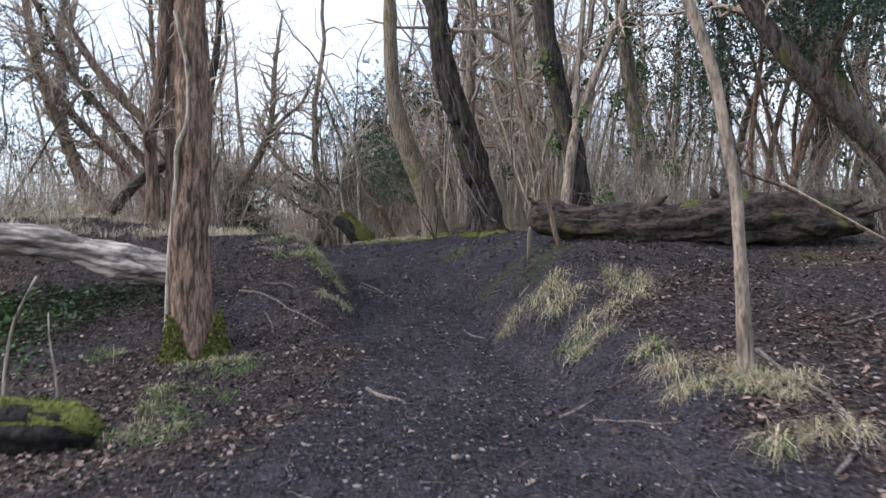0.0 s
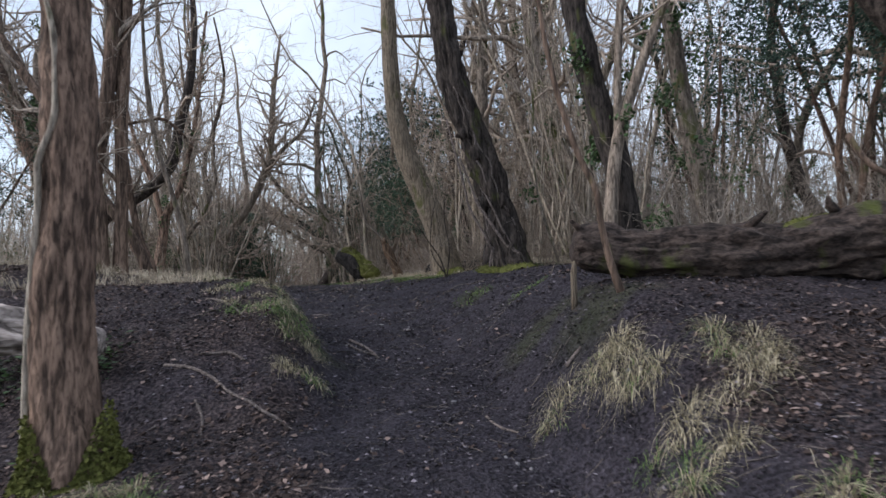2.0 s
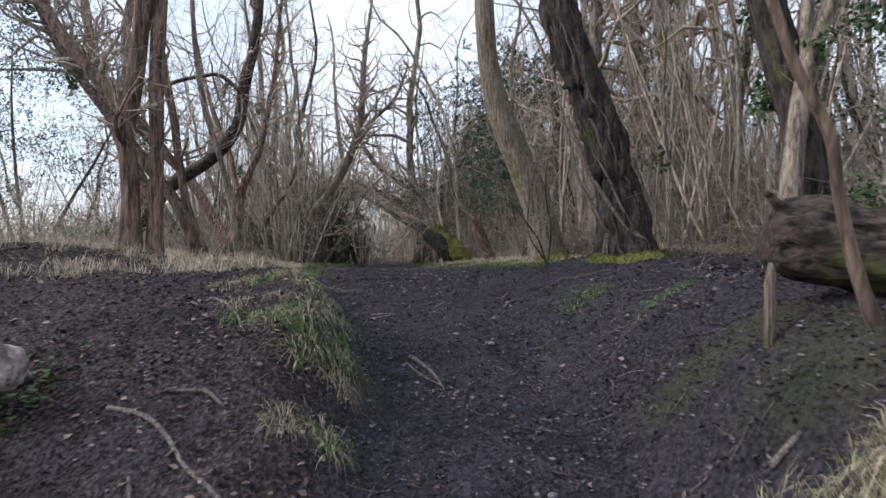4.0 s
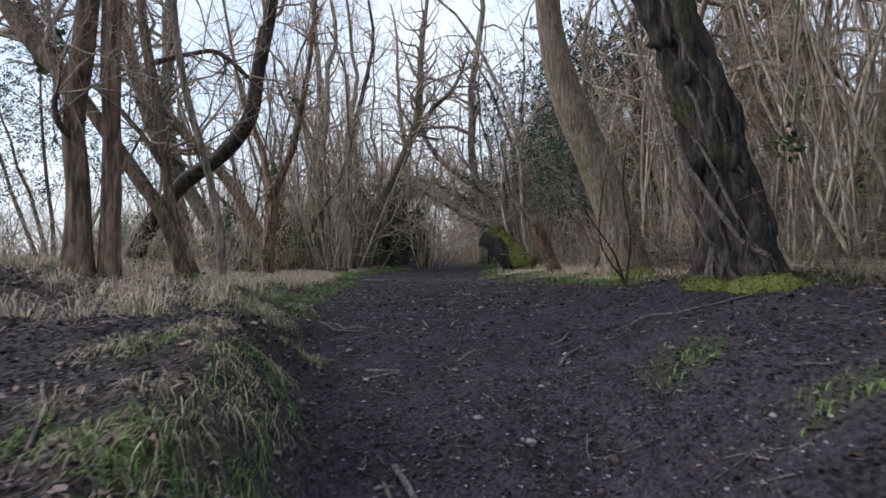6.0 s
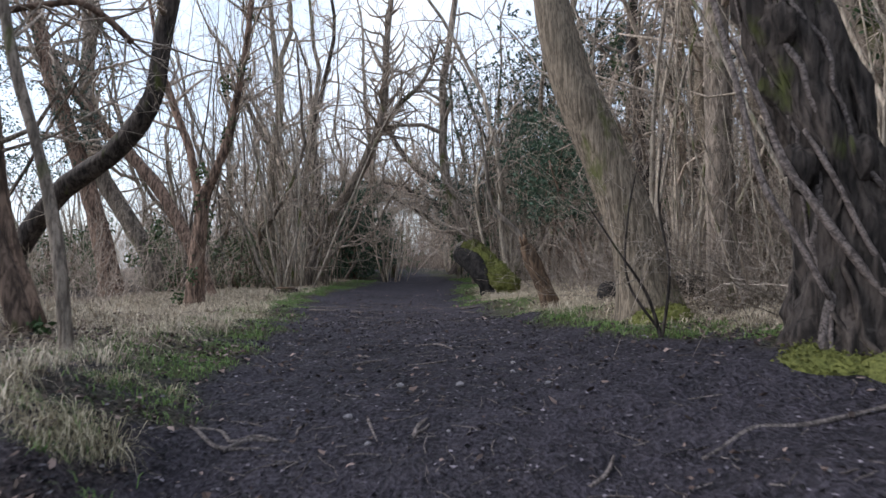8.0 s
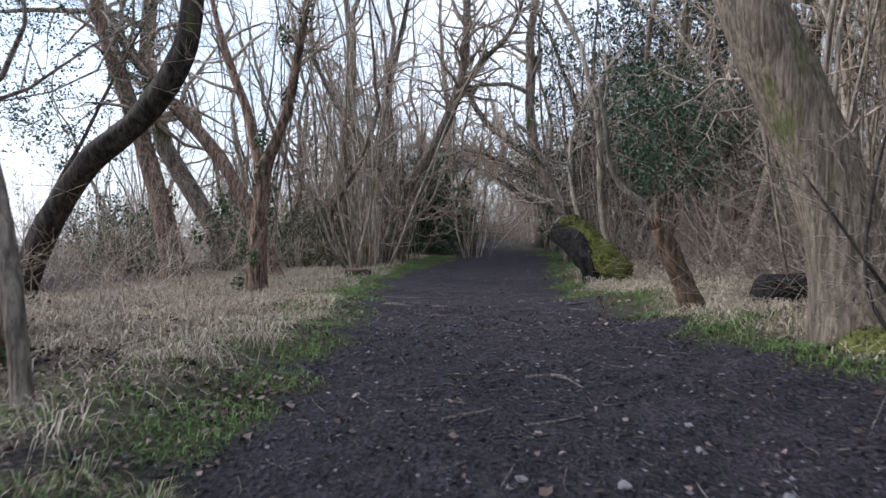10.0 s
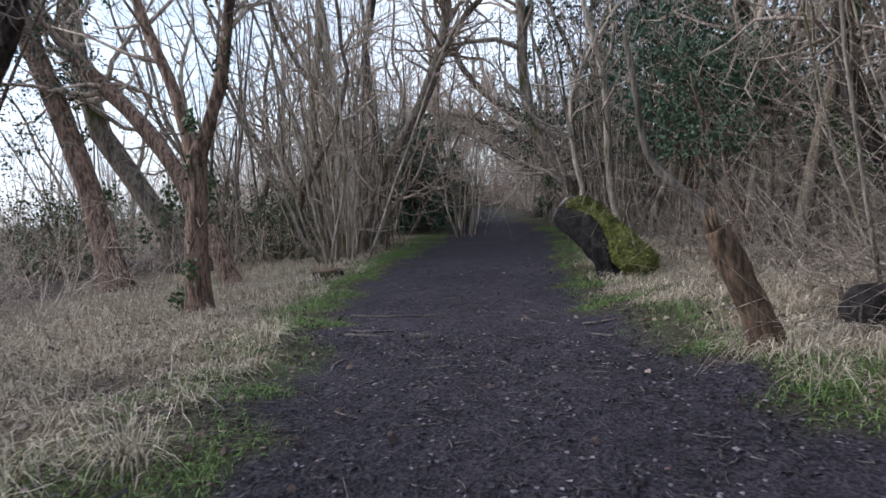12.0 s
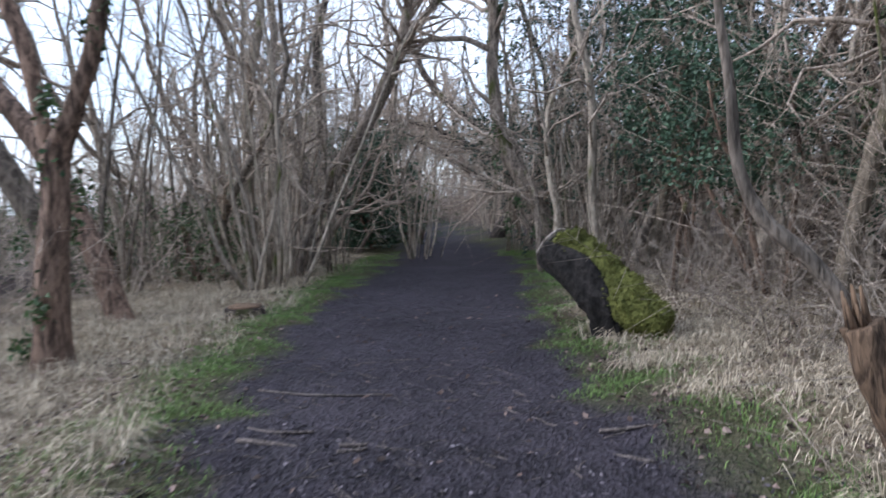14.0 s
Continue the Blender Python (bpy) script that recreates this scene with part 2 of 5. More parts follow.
def cover(x, y):
    """How much leaf litter, green turf and dry grass covers the mud."""
    u = x - path_x(y)
    half = np.interp(y, [0, 5, 9, 12, 15, 28], [1.15, 0.75, 0.8, 1.15, 1.2, 1.35]) + 0.26 * waves(1.6 * x, 1.9 * y) + 0.13 * rough(x, y)
    half = half + np.where(u > 0, np.interp(y, [11, 13, 14.2, 15, 16.2, 19], [0.6, 1.5, 1.3, 0.75, 0.4, 0.0]), 0)
    trodden = step(7.4, 8.4, y) * (1 - step(12.2, 13.6, y)) * step(-0.5, 0.5, u) * (1 - step(4.5, 6, u))
    off = step(half, half + 0.5, np.abs(u)) * (1 - trodden)
    litter = off * np.clip(0.7 + 0.5 * waves(x * 1.9 + 3, y * 1.6), 0, 1) * (1 - 0.4 * step(5.2, 7, y) * (1 - step(12, 14, y)) * (1 - step(3.5, 5, np.abs(u))))
    turf = off * step(half + 1.6, half + 0.7, np.abs(u)) * step(11.0, 13.2, y + np.where(u > 0, -1.0, 0)) * np.clip(0.75 + 0.6 * waves(x * 2.3, y * 1.7 + 1), 0, 1)
    dry = step(half + 0.5, half + 1.5, np.abs(u)) * (1 - step(5.5, 8, np.abs(u))) * step(12.2, 14.0, y + np.where(u < 0, 0.7, -0.3)) * (1 - step(26, 36, y))
    patch = np.zeros_like(u)
    for px, py, r in ((1.0, 8.2, 0.4), (1.25, 7.5, 0.5), (0.25, 10.8, 0.35), (0.9, 9.7, 0.4), (4.2, 7.4, 0.5), (-1.5, 8.6, 0.5), (0.75, 8.3, 0.35)):
        patch = np.maximum(patch, 0.4 * step(r, r * 0.4, np.hypot(x - px, y - py) + 0.25 * rough(x, y) * r))
    turf = np.maximum(turf, patch)
    return litter, turf, dry * np.clip(0.75 + 0.5 * waves(x * 1.1, y), 0, 1)


def build_ground():
    xs, ys = axis(-8, 5.5, 0.085, 600), axis(-1.5, 23, 0.085, 600)
    X, Y = np.meshgrid(xs, ys)
    Z = height(X, Y)
    near = (np.abs(X) < 14) & (Y > -6) & (Y < 32)
    fine = np.zeros_like(Z)
    for i, j in zip(*np.nonzero(near)):
        fine[i, j] = noise.fractal(Vector((X[i, j] * 2.2, Y[i, j] * 2.2, 0.3)), 0.9, 2.1, 4)
    Z = Z + fine * 0.022
    w, h = len(xs), len(ys)
    idx = np.arange(w * h).reshape(h, w)
    faces = np.stack([idx[:-1, :-1], idx[:-1, 1:], idx[1:, 1:], idx[1:, :-1]], -1).reshape(-1, 4)
    me = mesh_of("ground", np.stack([X, Y, Z], -1).reshape(-1, 3).tolist(), faces.tolist())
    c = cover(X, Y)
    col = me.color_attributes.new("cover", "FLOAT_COLOR", "POINT")
    col.data.foreach_set("color", np.stack([*c, np.ones_like(Z)], -1).astype(np.float32).ravel())
    me.materials.append(GROUND)
    smooth_shaded(me)
    return tagged(new("ground", me), "dark trodden woodland mud with leaf litter and grass verges", "ground", kind="structure")


build_ground()


# ---- builders ----
def tubes(polys, bulge=0.0, seed=0, relief=0.0, pitch=9.0):
    """One mesh from bent tapered tubes: each a list of (x, y, z, radius) and a number of sides."""
    verts, faces = [], []
    for pts, sides in polys:
        P = np.array(pts, float)
        n = len(P)
        T = np.gradient(P[:, :3], axis=0)
        T /= np.linalg.norm(T, axis=1)[:, None] + 1e-9
        ref = np.array([1.0, 0, 0]) if abs(T[0, 0]) < 0.8 else np.array([0, 1.0, 0])
        A = np.cross(T, ref)
        A /= np.linalg.norm(A, axis=1)[:, None] + 1e-9
        B = np.cross(T, A)
        ang = np.arange(sides) * 2 * math.pi / sides
        ring = A[:, None] * np.cos(ang)[None, :, None] + B[:, None] * np.sin(ang)[None, :, None]
        rad = np.repeat(P[:, 3][:, None], sides, 1)
        if bulge:
            s = 5 * np.concatenate([[0], np.cumsum(np.linalg.norm(np.diff(P[:, :3], axis=0), axis=1))])[:, None]
            k = seed * 1.7
            rad = rad * (1 + bulge * (np.sin(3 * ang[None] + 0.35 * s + k) * 0.5 + np.sin(5 * ang[None] - 0.5 * s + 2 * k) * 0.35
                                      + np.sin(8 * ang[None] + 0.9 * s + k) * 0.3 + 0.5 * np.sin(1.1 * s + k)))
        if relief:
            run = np.concatenate([[0], np.cumsum(np.linalg.norm(np.diff(P[:, :3], axis=0), axis=1))])
            for i in range(n):
                for j in range(sides):
                    c, s, w = math.cos(ang[j]) * P[i, 3] * pitch, math.sin(ang[j]) * P[i, 3] * pitch, run[i] * pitch * 0.13
                    k = 1 - abs(noise.noise(Vector((c * 1.6, s * 1.6, w + seed)))) * 2
                    rad[i, j] += relief * (k * 0.7 + noise.fractal(Vector((c * 0.6, s * 0.6, w * 1.5 + seed)), 0.9, 2.1, 3))
        V = P[:, None, :3] + ring * rad[..., None]
        base = len(verts)
        verts += V.reshape(-1, 3).tolist()
        for i in range(n - 1):
            for j in range(sides):
                a, b = base + i * sides + j, base + i * sides + (j + 1) % sides
                faces.append((a, b, b + sides, a + sides))
        if sides < 5:
            continue
        faces.append(tuple(base + j for j in range(sides))[::-1])
        faces.append(tuple(base + (n - 1) * sides + j for j in range(sides)))
    return verts, faces


def curve_through(pts, n):
    """n points on a smooth line through (x, y, z, r) points."""
    P = np.array(pts, float)
    d = np.concatenate([[0], np.cumsum(np.linalg.norm(np.diff(P[:, :3], axis=0), axis=1))])
    s = np.linspace(0, d[-1], n)
    return np.stack([smooth_table(s, d, P[:, k]) for k in range(4)], 1)


def part(name, geometry, mat, parent, label="", smooth=True):
    me = mesh_of(name, *geometry)
    me.materials.append(mat)
    if smooth:
        smooth_shaded(me)
    ob = new(name, me)
    ob.parent = parent
    if label:
        tagged(ob, label)
    return ob


def wander(rng, p, d, length, r, n, bend, rise, taper=0.75):
    """A wandering line from p along d."""
    p, d = np.array(p, float), np.array(d, float)
    d /= np.linalg.norm(d)
    out = [(*p, r)]
    for i in range(n):
        d = d + rng.normal(0, bend, 3) + np.array([0, 0, rise])
        d /= np.linalg.norm(d)
        p = p + d * length / n
        out.append((*p, max(0.0015, r * (1 - taper * (i + 1) / n))))
    return out


def branches(rng, line, count, level, out, spread=0.9, length=1.6, start=0.3, rise=0.06, thin=0.5, fine=2):
    """Side branches along a line, and their side branches."""
    L = np.array(line)
    n = len(L)
    for _ in range(count):
        f = start + (1 - start) * rng.random()
        i = min(int(f * (n - 1)), n - 2)
        s = f * (n - 1) - i
        q = L[i] * (1 - s) + L[i + 1] * s
        along = L[i + 1, :3] - L[i, :3]
        along /= np.linalg.norm(along) + 1e-9
        side = rng.normal(0, 1, 3)
        side -= along * side.dot(along)
        side /= np.linalg.norm(side) + 1e-9
        d = along * (1.1 - spread * 0.5) + side * spread
        r = max(0.003, min(q[3] * thin, 0.06) * (0.5 + 0.6 * rng.random()))
        ln = length * (0.45 + 0.8 * rng.random()) * (1.15 - 0.5 * f)
        segs = 5 if level > 1 else (3 if level == 1 else fine)
        b = wander(rng, q[:3], d, ln, r, segs, 0.33, rise)
        out.append((b, 5 if r > 0.02 else (4 if r > 0.008 else 3)))
        if level > 0:
            branches(rng, b, 4 if level > 1 else 3, level - 1, out, 0.85, ln * 0.55, 0.25, rise * 0.7, 0.6)


def leaves_at(rng, centres, size, flat=0.0):
    """Small folded leaves at the given places."""
    C = np.asarray(centres, float)
    n = len(C)
    a = rng.normal(0, 1, (n, 3))
    a /= np.linalg.norm(a, axis=1)[:, None]
    b = rng.normal(0, 1, (n, 3))
    if flat:
        a[:, 2] *= 1 - flat
        b[:, 2] *= 1 - flat
    b -= a * np.sum(a * b, 1)[:, None]
    b /= np.linalg.norm(b, axis=1)[:, None] + 1e-9
    up = np.cross(a, b)
    s = size * (0.6 + 0.8 * rng.random((n, 1)))
    V = np.stack([C - a * s * 0.5, C + b * s * 0.34 + up * s * 0.1, C + a * s * 0.55, C - b * s * 0.34 + up * s * 0.1], 1)
    k = np.arange(n)[:, None] * 4
    F = np.concatenate([k + [0, 1, 2], k + [0, 2, 3]], 1).reshape(-1, 3)
    return V.reshape(-1, 3).tolist(), F.tolist()


def dead_leaves(rng, C, size):
    """Curled oval leaves lying at the given places."""
    n = len(C)
    w = rng.random(n) * 6.283
    a = np.stack([np.cos(w), np.sin(w), rng.normal(0, 0.25, n)], 1)
    b = np.stack([-np.sin(w), np.cos(w), rng.normal(0, 0.25, n)], 1)
    up = np.array([[0, 0, 1.0]])
    s = size * (0.45 + 0.9 * rng.random((n, 1)))
    k = 0.2 + 0.22 * rng.random((n, 1))
    c1, c2 = rng.normal(0.1, 0.14, (n, 1)), rng.normal(0.1, 0.14, (n, 1))
    j = 1 + rng.normal(0, 0.2, (n, 4))
    V = np.stack([C - a * s * 0.55, C - a * s * 0.22 + b * s * k * j[:, :1] + up * s * c1, C + a * s * 0.2 + b * s * k * 0.9 * j[:, 1:2] + up * s * c2,
                  C + a * s * 0.55 + up * s * c1 * 0.6, C + a * s * 0.15 - b * s * k * j[:, 2:3] + up * s * c1, C - a * s * 0.25 - b * s * k * 0.9 * j[:, 3:] + up * s * c2], 1)
    i = np.arange(n)[:, None] * 6
    F = np.concatenate([i + [0, 1, 5], i + [1, 2, 5], i + [2, 4, 5], i + [2, 3, 4]], 1).reshape(-1, 3)
    return V.reshape(-1, 3).tolist(), F.tolist()


def ivy_cloud(rng, line, count, spread, gather=0.35):
    """Places for ivy leaves in clumps about a line."""
    L = np.array(line)
    pts = []
    clumps = max(3, int(count / 60))
    for _ in range(clumps):
        f = rng.random() * (len(L) - 1.001)
        i = int(f)
        q = L[i] * (1 - f + i) + L[i + 1] * (f - i)
        c = q[:3] + rng.normal(0, 1, 3) * (q[3] + spread * 0.5)
        pts.append(c + rng.normal(0, 1, (60, 3)) * spread * np.array([gather, gather, gather * 1.6]))
    return np.concatenate(pts)


def tree(name, x, y, label, trunk, limbs=(), mat=None, sides=18, seed=1, twigs=26, length=1.9, ivy=0, spread=0.25,
         bulge=0.07, top=None, start=0.45, flare=1.0, level=2, relief=0.0, rings=0, pitch=9.0):
    """A bare tree: a trunk line in world places, further limb lines, branches grown on all of them, ivy where it has it."""
    rng = np.random.default_rng(seed)
    mat = mat or BARK_GREY
    root = new(name)
    z0 = ground_z(x, y)
    root.location = (x, y, z0)
    tagged(root, label, "tree")
    o = np.array([x, y, z0, 0])
    line = [np.array(p, float) - o for p in trunk]
    line[0][2] = min(line[0][2], 0.0)
    if top:
        line.append(np.array(top, float) - o)
    c = curve_through(line, rings or max(14, int(8 * len(line))))
    k = np.clip(1 - c[:, 2] / 0.5, 0, 1)
    c[:, 3] *= 1 + 0.12 * flare * k**2
    under = c[0].copy()
    under[2] -= 0.3
    body = np.vstack([under, c])
    part("trunk", tubes([(body, sides)], bulge, seed, relief, pitch), mat, root)
    grown = []
    branches(rng, c, twigs, level, grown, 0.9, length, start)
    for j, lb in enumerate(limbs):
        m = curve_through([np.array(p, float) - o for p in lb], 6 * len(lb))
        part("limb", tubes([(m, 10)], bulge, seed + j + 1), mat, root)
        branches(rng, m, max(6, twigs // 2), level - 1, grown, 0.9, length * 0.8, 0.25)
        branches(rng, m[-8:], 5, level, grown, 0.7, length, 0.6)
    if grown:
        part("crown", tubes(grown), BARK_TWIG, root)
    if ivy:
        part("ivy", leaves_at(rng, ivy_cloud(rng, c, ivy, spread), 0.065), IVY, root, "dark green ivy leaves", False)
    return root


# ---- the trees along the way ----
OAK = tree("oak_tree", -2.48, 6.35, "rough brown-barked tree beside the muddy gully, mossy foot",
     [(-2.46, 6.35, 0.46, 0.225), (-2.5, 6.35, 1.1, 0.18), (-2.51, 6.35, 1.66, 0.168), (-2.47, 6.35, 2.34, 0.158), (-2.48, 6.35, 3.18, 0.142), (-2.51, 6.35, 4.01, 0.128)],
     mat=BARK_OAK, sides=56, seed=3, top=(-2.37, 6.54, 9.09, 0.0474), start=0.62, twigs=20, bulge=0.05, relief=0.024, rings=150, pitch=20)
vine = [(-2.6, 6.22, 3.86, 0.019), (-2.52, 6.21, 3.54, 0.0199), (-2.48, 6.2, 3.34, 0.0209), (-2.46, 6.19, 3.11, 0.0218), (-2.48, 6.19, 2.75, 0.0228), (-2.56, 6.19, 2.55, 0.0218), (-2.58, 6.2, 2.24, 0.0209), (-2.64, 6.22, 1.66, 0.0228), (-2.68, 6.24, 1.09, 0.0246), (-2.69, 6.24, 0.744, 0.0265)]
part("ivy_stem", tubes([(curve_through([np.array(p) - np.array([*OAK.location, 0]) for p in vine], 60), 9)], 0.16, 4, 0.004, 25), BARK_STEM, OAK, "pale old ivy stem")
DARK_TREE = tree("ivy_clad_tree", 0.9, 13.3, "dark gnarled leaning tree wound with thick ivy stems",
     [(0.9, 13.3, 1.75, 0.4), (0.87, 13.3, 2.25, 0.31), (0.79, 13.3, 2.79, 0.252), (0.66, 13.3, 3.27, 0.235), (0.52, 13.3, 3.71, 0.23), (0.35, 13.3, 4.25, 0.214), (0.1, 13.3, 5.0, 0.2), (-0.16, 13.3, 6.72, 0.18)],
     mat=BARK_DARK, sides=56, seed=5, top=(-0.5, 13.4, 11, 0.06), start=0.55, twigs=22, bulge=0.1, relief=0.062, rings=200, pitch=13, ivy=240, spread=0.16)
tree("smooth_barked_tree", -0.2, 16.0, "tan smooth-barked tree leaning over the path verge",
     [(-0.18, 16, 1.7, 0.344), (-0.36, 16, 2.72, 0.262), (-0.66, 16, 3.55, 0.246), (-1.05, 16, 4.55, 0.22), (-1.22, 16, 5.3, 0.184), (-1.3, 16, 6.36, 0.172), (-1.33, 16, 7.77, 0.156)],
     mat=BARK_TAN, sides=56, seed=7, top=(-1.5, 16.2, 12, 0.07), start=0.6, twigs=34, bulge=0.035, relief=0.008, rings=110, pitch=26)
tree("twin_stem_tree", -5.2, 11.5, "grey-brown tree with a heavy limb leaning outwards",
     [(-5.22, 11.5, 1.9, 0.15), (-5.2, 11.5, 2.76, 0.105), (-5.26, 11.5, 3.41, 0.095), (-5.15, 11.5, 4.11, 0.1), (-5.08, 11.5, 4.6, 0.1)],
     [[(-5.2, 11.5, 3.45, 0.076), (-5.36, 11.5, 3.85, 0.083), (-5.73, 11.5, 4.21, 0.078), (-6.16, 11.5, 4.71, 0.076), (-6.9, 11.6, 5.8, 0.05)],
      [(-5.2, 11.46, 3.25, .037), (-5.26, 11.33, 3.4, .033), (-5.24, 11.27, 3.56, .029), (-5.13, 11.2, 3.65, .025)]],
     mat=BARK_BROWN, relief=0.006, rings=60, pitch=18, sides=26, seed=11, top=(-4.9, 11.6, 9, 0.04), twigs=22)
tree("slender_tree", -5.0, 11.65, "slender grey-brown tree close beside its neighbour",
     [(-4.98, 11.65, 1.9, 0.11), (-4.95, 11.65, 3.01, 0.083), (-4.95, 11.65, 4.02, 0.088), (-4.93, 11.65, 4.6, 0.09)], mat=BARK_BROWN, relief=0.005, rings=60, pitch=18, sides=24, seed=12, top=(-4.7, 11.8, 9.5, 0.03), twigs=18)
tree("leaning_tree", -5.19, 13.0, "grey-brown tree with two crossing leaning trunks",
     [(-5.19, 13, 1.9, 0.0952), (-5.49, 13, 2.61, 0.085), (-5.9, 13, 3.13, 0.0877), (-6.24, 13, 3.54, 0.0843), (-6.72, 13, 4.13, 0.0775), (-7.36, 13, 4.91, 0.07)],
     [[(-5.15, 13.1, 1.9, 0.0816), (-5.43, 13.1, 2.61, 0.0653), (-5.56, 13.1, 3.26, 0.0571), (-5.67, 13.1, 4.04, 0.0619), (-5.83, 13.1, 4.72, 0.0612), (-6.05, 13.2, 7.5, 0.0272)],
      [(-5.77, 13.1, 4.5, 0.0286), (-5.67, 13.28, 4.61, 0.0272), (-5.42, 13.46, 4.71, 0.0286), (-5.24, 13.64, 4.77, 0.0313), (-5.13, 13.82, 4.69, 0.032), (-4.99, 14.0, 4.5, 0.0306)],
      [(-5.57, 13.06, 3.24, 0.0347), (-5.78, 12.98, 3.6, 0.0313), (-6.02, 12.9, 3.89, 0.0306), (-6.18, 12.85, 4.12, 0.0238), (-6.25, 12.8, 4.34, 0.015)]],
     mat=BARK_BROWN, seed=13, top=(-9.0, 13.2, 8, 0.04), twigs=40, ivy=500, spread=0.12)
tree("curved_tree", -8.3, 15.3, "dark tree with one thick trunk curving up over the grass",
     [(-8.35, 15.3, 1.6, 0.15), (-7.57, 15.3, 2.85, 0.125), (-7.11, 15.3, 3.3, 0.12), (-6.33, 15.3, 3.75, 0.115), (-5.83, 15.3, 4.3, 0.105), (-5.66, 15.3, 5.1, 0.098), (-5.5, 15.3, 5.7, 0.09), (-5.4, 15.4, 6.8, 0.07)],
     mat=BARK_DARK, sides=24, rings=70, relief=0.01, pitch=16, seed=33, top=(-5.6, 15.5, 9.5, 0.03), twigs=16, start=0.5)
tree("slender_tree", -4.35, 12.6, "thin bare stem beside crossing trunks",
     [(-4.34, 12.6, 1.7, 0.05), (-4.45, 12.6, 2.6, 0.045), (-4.6, 12.6, 3.2, 0.04), (-4.8, 12.6, 3.8, 0.04)], seed=34, sides=10, top=(-5.2, 12.7, 7, 0.02), twigs=10)
tree("slender_tree", 0.75, 17.5, "knobbly straight stem beside the smooth-barked tree",
     [(0.78, 17.5, 1.7, 0.2), (0.75, 17.5, 2.8, 0.17), (0.74, 17.5, 3.8, 0.16), (0.72, 17.5, 5.0, 0.15)], seed=35, sides=16, rings=60, relief=0.01, pitch=20, top=(0.95, 17.5, 10, 0.04), twigs=16, bulge=0.12)
tree("dark_shrub", -0.25, 14.6, "thin dark shrub with crooked bare twigs",
     [(-0.18, 14.6, 1.7, 0.016), (-0.3, 14.6, 2.1, 0.013), (-0.55, 14.5, 2.5, 0.01)],
     [[(-0.18, 14.6, 1.75, 0.015), (-0.12, 14.6, 2.3, 0.012), (-0.2, 14.6, 2.9, 0.009), (-0.15, 14.6, 3.5, 0.006)],
      [(-0.2, 14.6, 1.8, 0.013), (-0.45, 14.6, 2.2, 0.011), (-0.45, 14.6, 2.8, 0.008), (-0.35, 14.6, 3.3, 0.005)]],
     mat=BARK_DARK, seed=36, sides=8, top=(-0.8, 14.5, 2.9, 0.006), twigs=12, length=0.8, start=0.3, bulge=0.1)
tree("birch_tree", 6.5, 19.6, "thin pale birch deep in the wood",
     [(6.45, 19.6, 2.0, 0.11), (6.4, 19.6, 4.0, 0.1), (6.2, 19.6, 6.0, 0.09)], mat=BARK_PALE, seed=37, top=(6.0, 19.6, 12, 0.03), twigs=16)
tree("leaning_tree", -10.95, 20.5, "brown tree leaning away at the meadow's edge",
     [(-10.95, 20.5, 1.4, 0.26), (-11.4, 20.5, 3.2, 0.19), (-11.85, 20.5, 4.5, 0.172), (-12.28, 20.5, 5.53, 0.17), (-12.8, 20.5, 6.9, 0.16)], mat=BARK_OAK, relief=0.01, rings=60, sides=24, pitch=18, seed=14, top=(-13.6, 20.5, 11, 0.06), twigs=45, length=2.3)
tree("forked_tree", -7.89, 18.96, "forked brown tree with ragged bark and thin ivy",
     [(-7.89, 18.96, 1.38, 0.18), (-7.823, 18.96, 2.54, 0.129), (-7.745, 18.96, 3.09, 0.122), (-7.701, 18.96, 3.53, 0.106), (-7.467, 18.96, 3.95, 0.0742), (-7.255, 18.96, 4.39, 0.0689), (-7.054, 18.96, 5.12, 0.0583)],
     [[(-7.745, 18.96, 3.39, 0.0848), (-7.868, 18.96, 3.93, 0.0742), (-7.991, 18.96, 4.47, 0.0731), (-8.203, 18.96, 4.96, 0.0742), (-8.481, 18.96, 5.73, 0.053), (-9.15, 19.18, 8.07, 0.0265)]],
     mat=BARK_OAK, sides=28, relief=0.014, rings=80, pitch=20, seed=15, top=(-6.6, 19.2, 9.2, 0.025), twigs=45, ivy=900, spread=0.16)
tree("leaning_tree", -8.77, 20.8, "thin brown tree slanting across behind a forked tree",
     [(-8.77, 20.8, 1.5, 0.16), (-9.27, 20.8, 2.64, 0.139), (-9.56, 20.8, 3.15, 0.135), (-10.02, 20.8, 3.88, 0.135), (-10.62, 20.8, 4.54, 0.134), (-11.47, 20.8, 5.32, 0.13), (-12.11, 20.8, 6.01, 0.12)], mat=BARK_OAK, seed=16, top=(-14, 20.8, 8.5, 0.05), twigs=45, length=2.3)
tree("arching_tree", -10.49, 28.0, "slim tree arching over the path with bare branches",
     [(-10.49, 28, 1.4, 0.22), (-9.6, 28, 3.35, 0.178), (-8.46, 28, 4.9, 0.156), (-7.91, 28, 5.91, 0.154), (-7.56, 28, 6.9, 0.128), (-7.37, 28, 9.23, 0.1)],
     [[(-7.75, 28, 6.3, 0.09), (-7.0, 28, 7.2, 0.08), (-6.2, 28, 7.9, 0.06), (-5.6, 28, 9.2, 0.04)]], seed=17, top=(-7.0, 28, 12, 0.04), twigs=70, length=2.2)
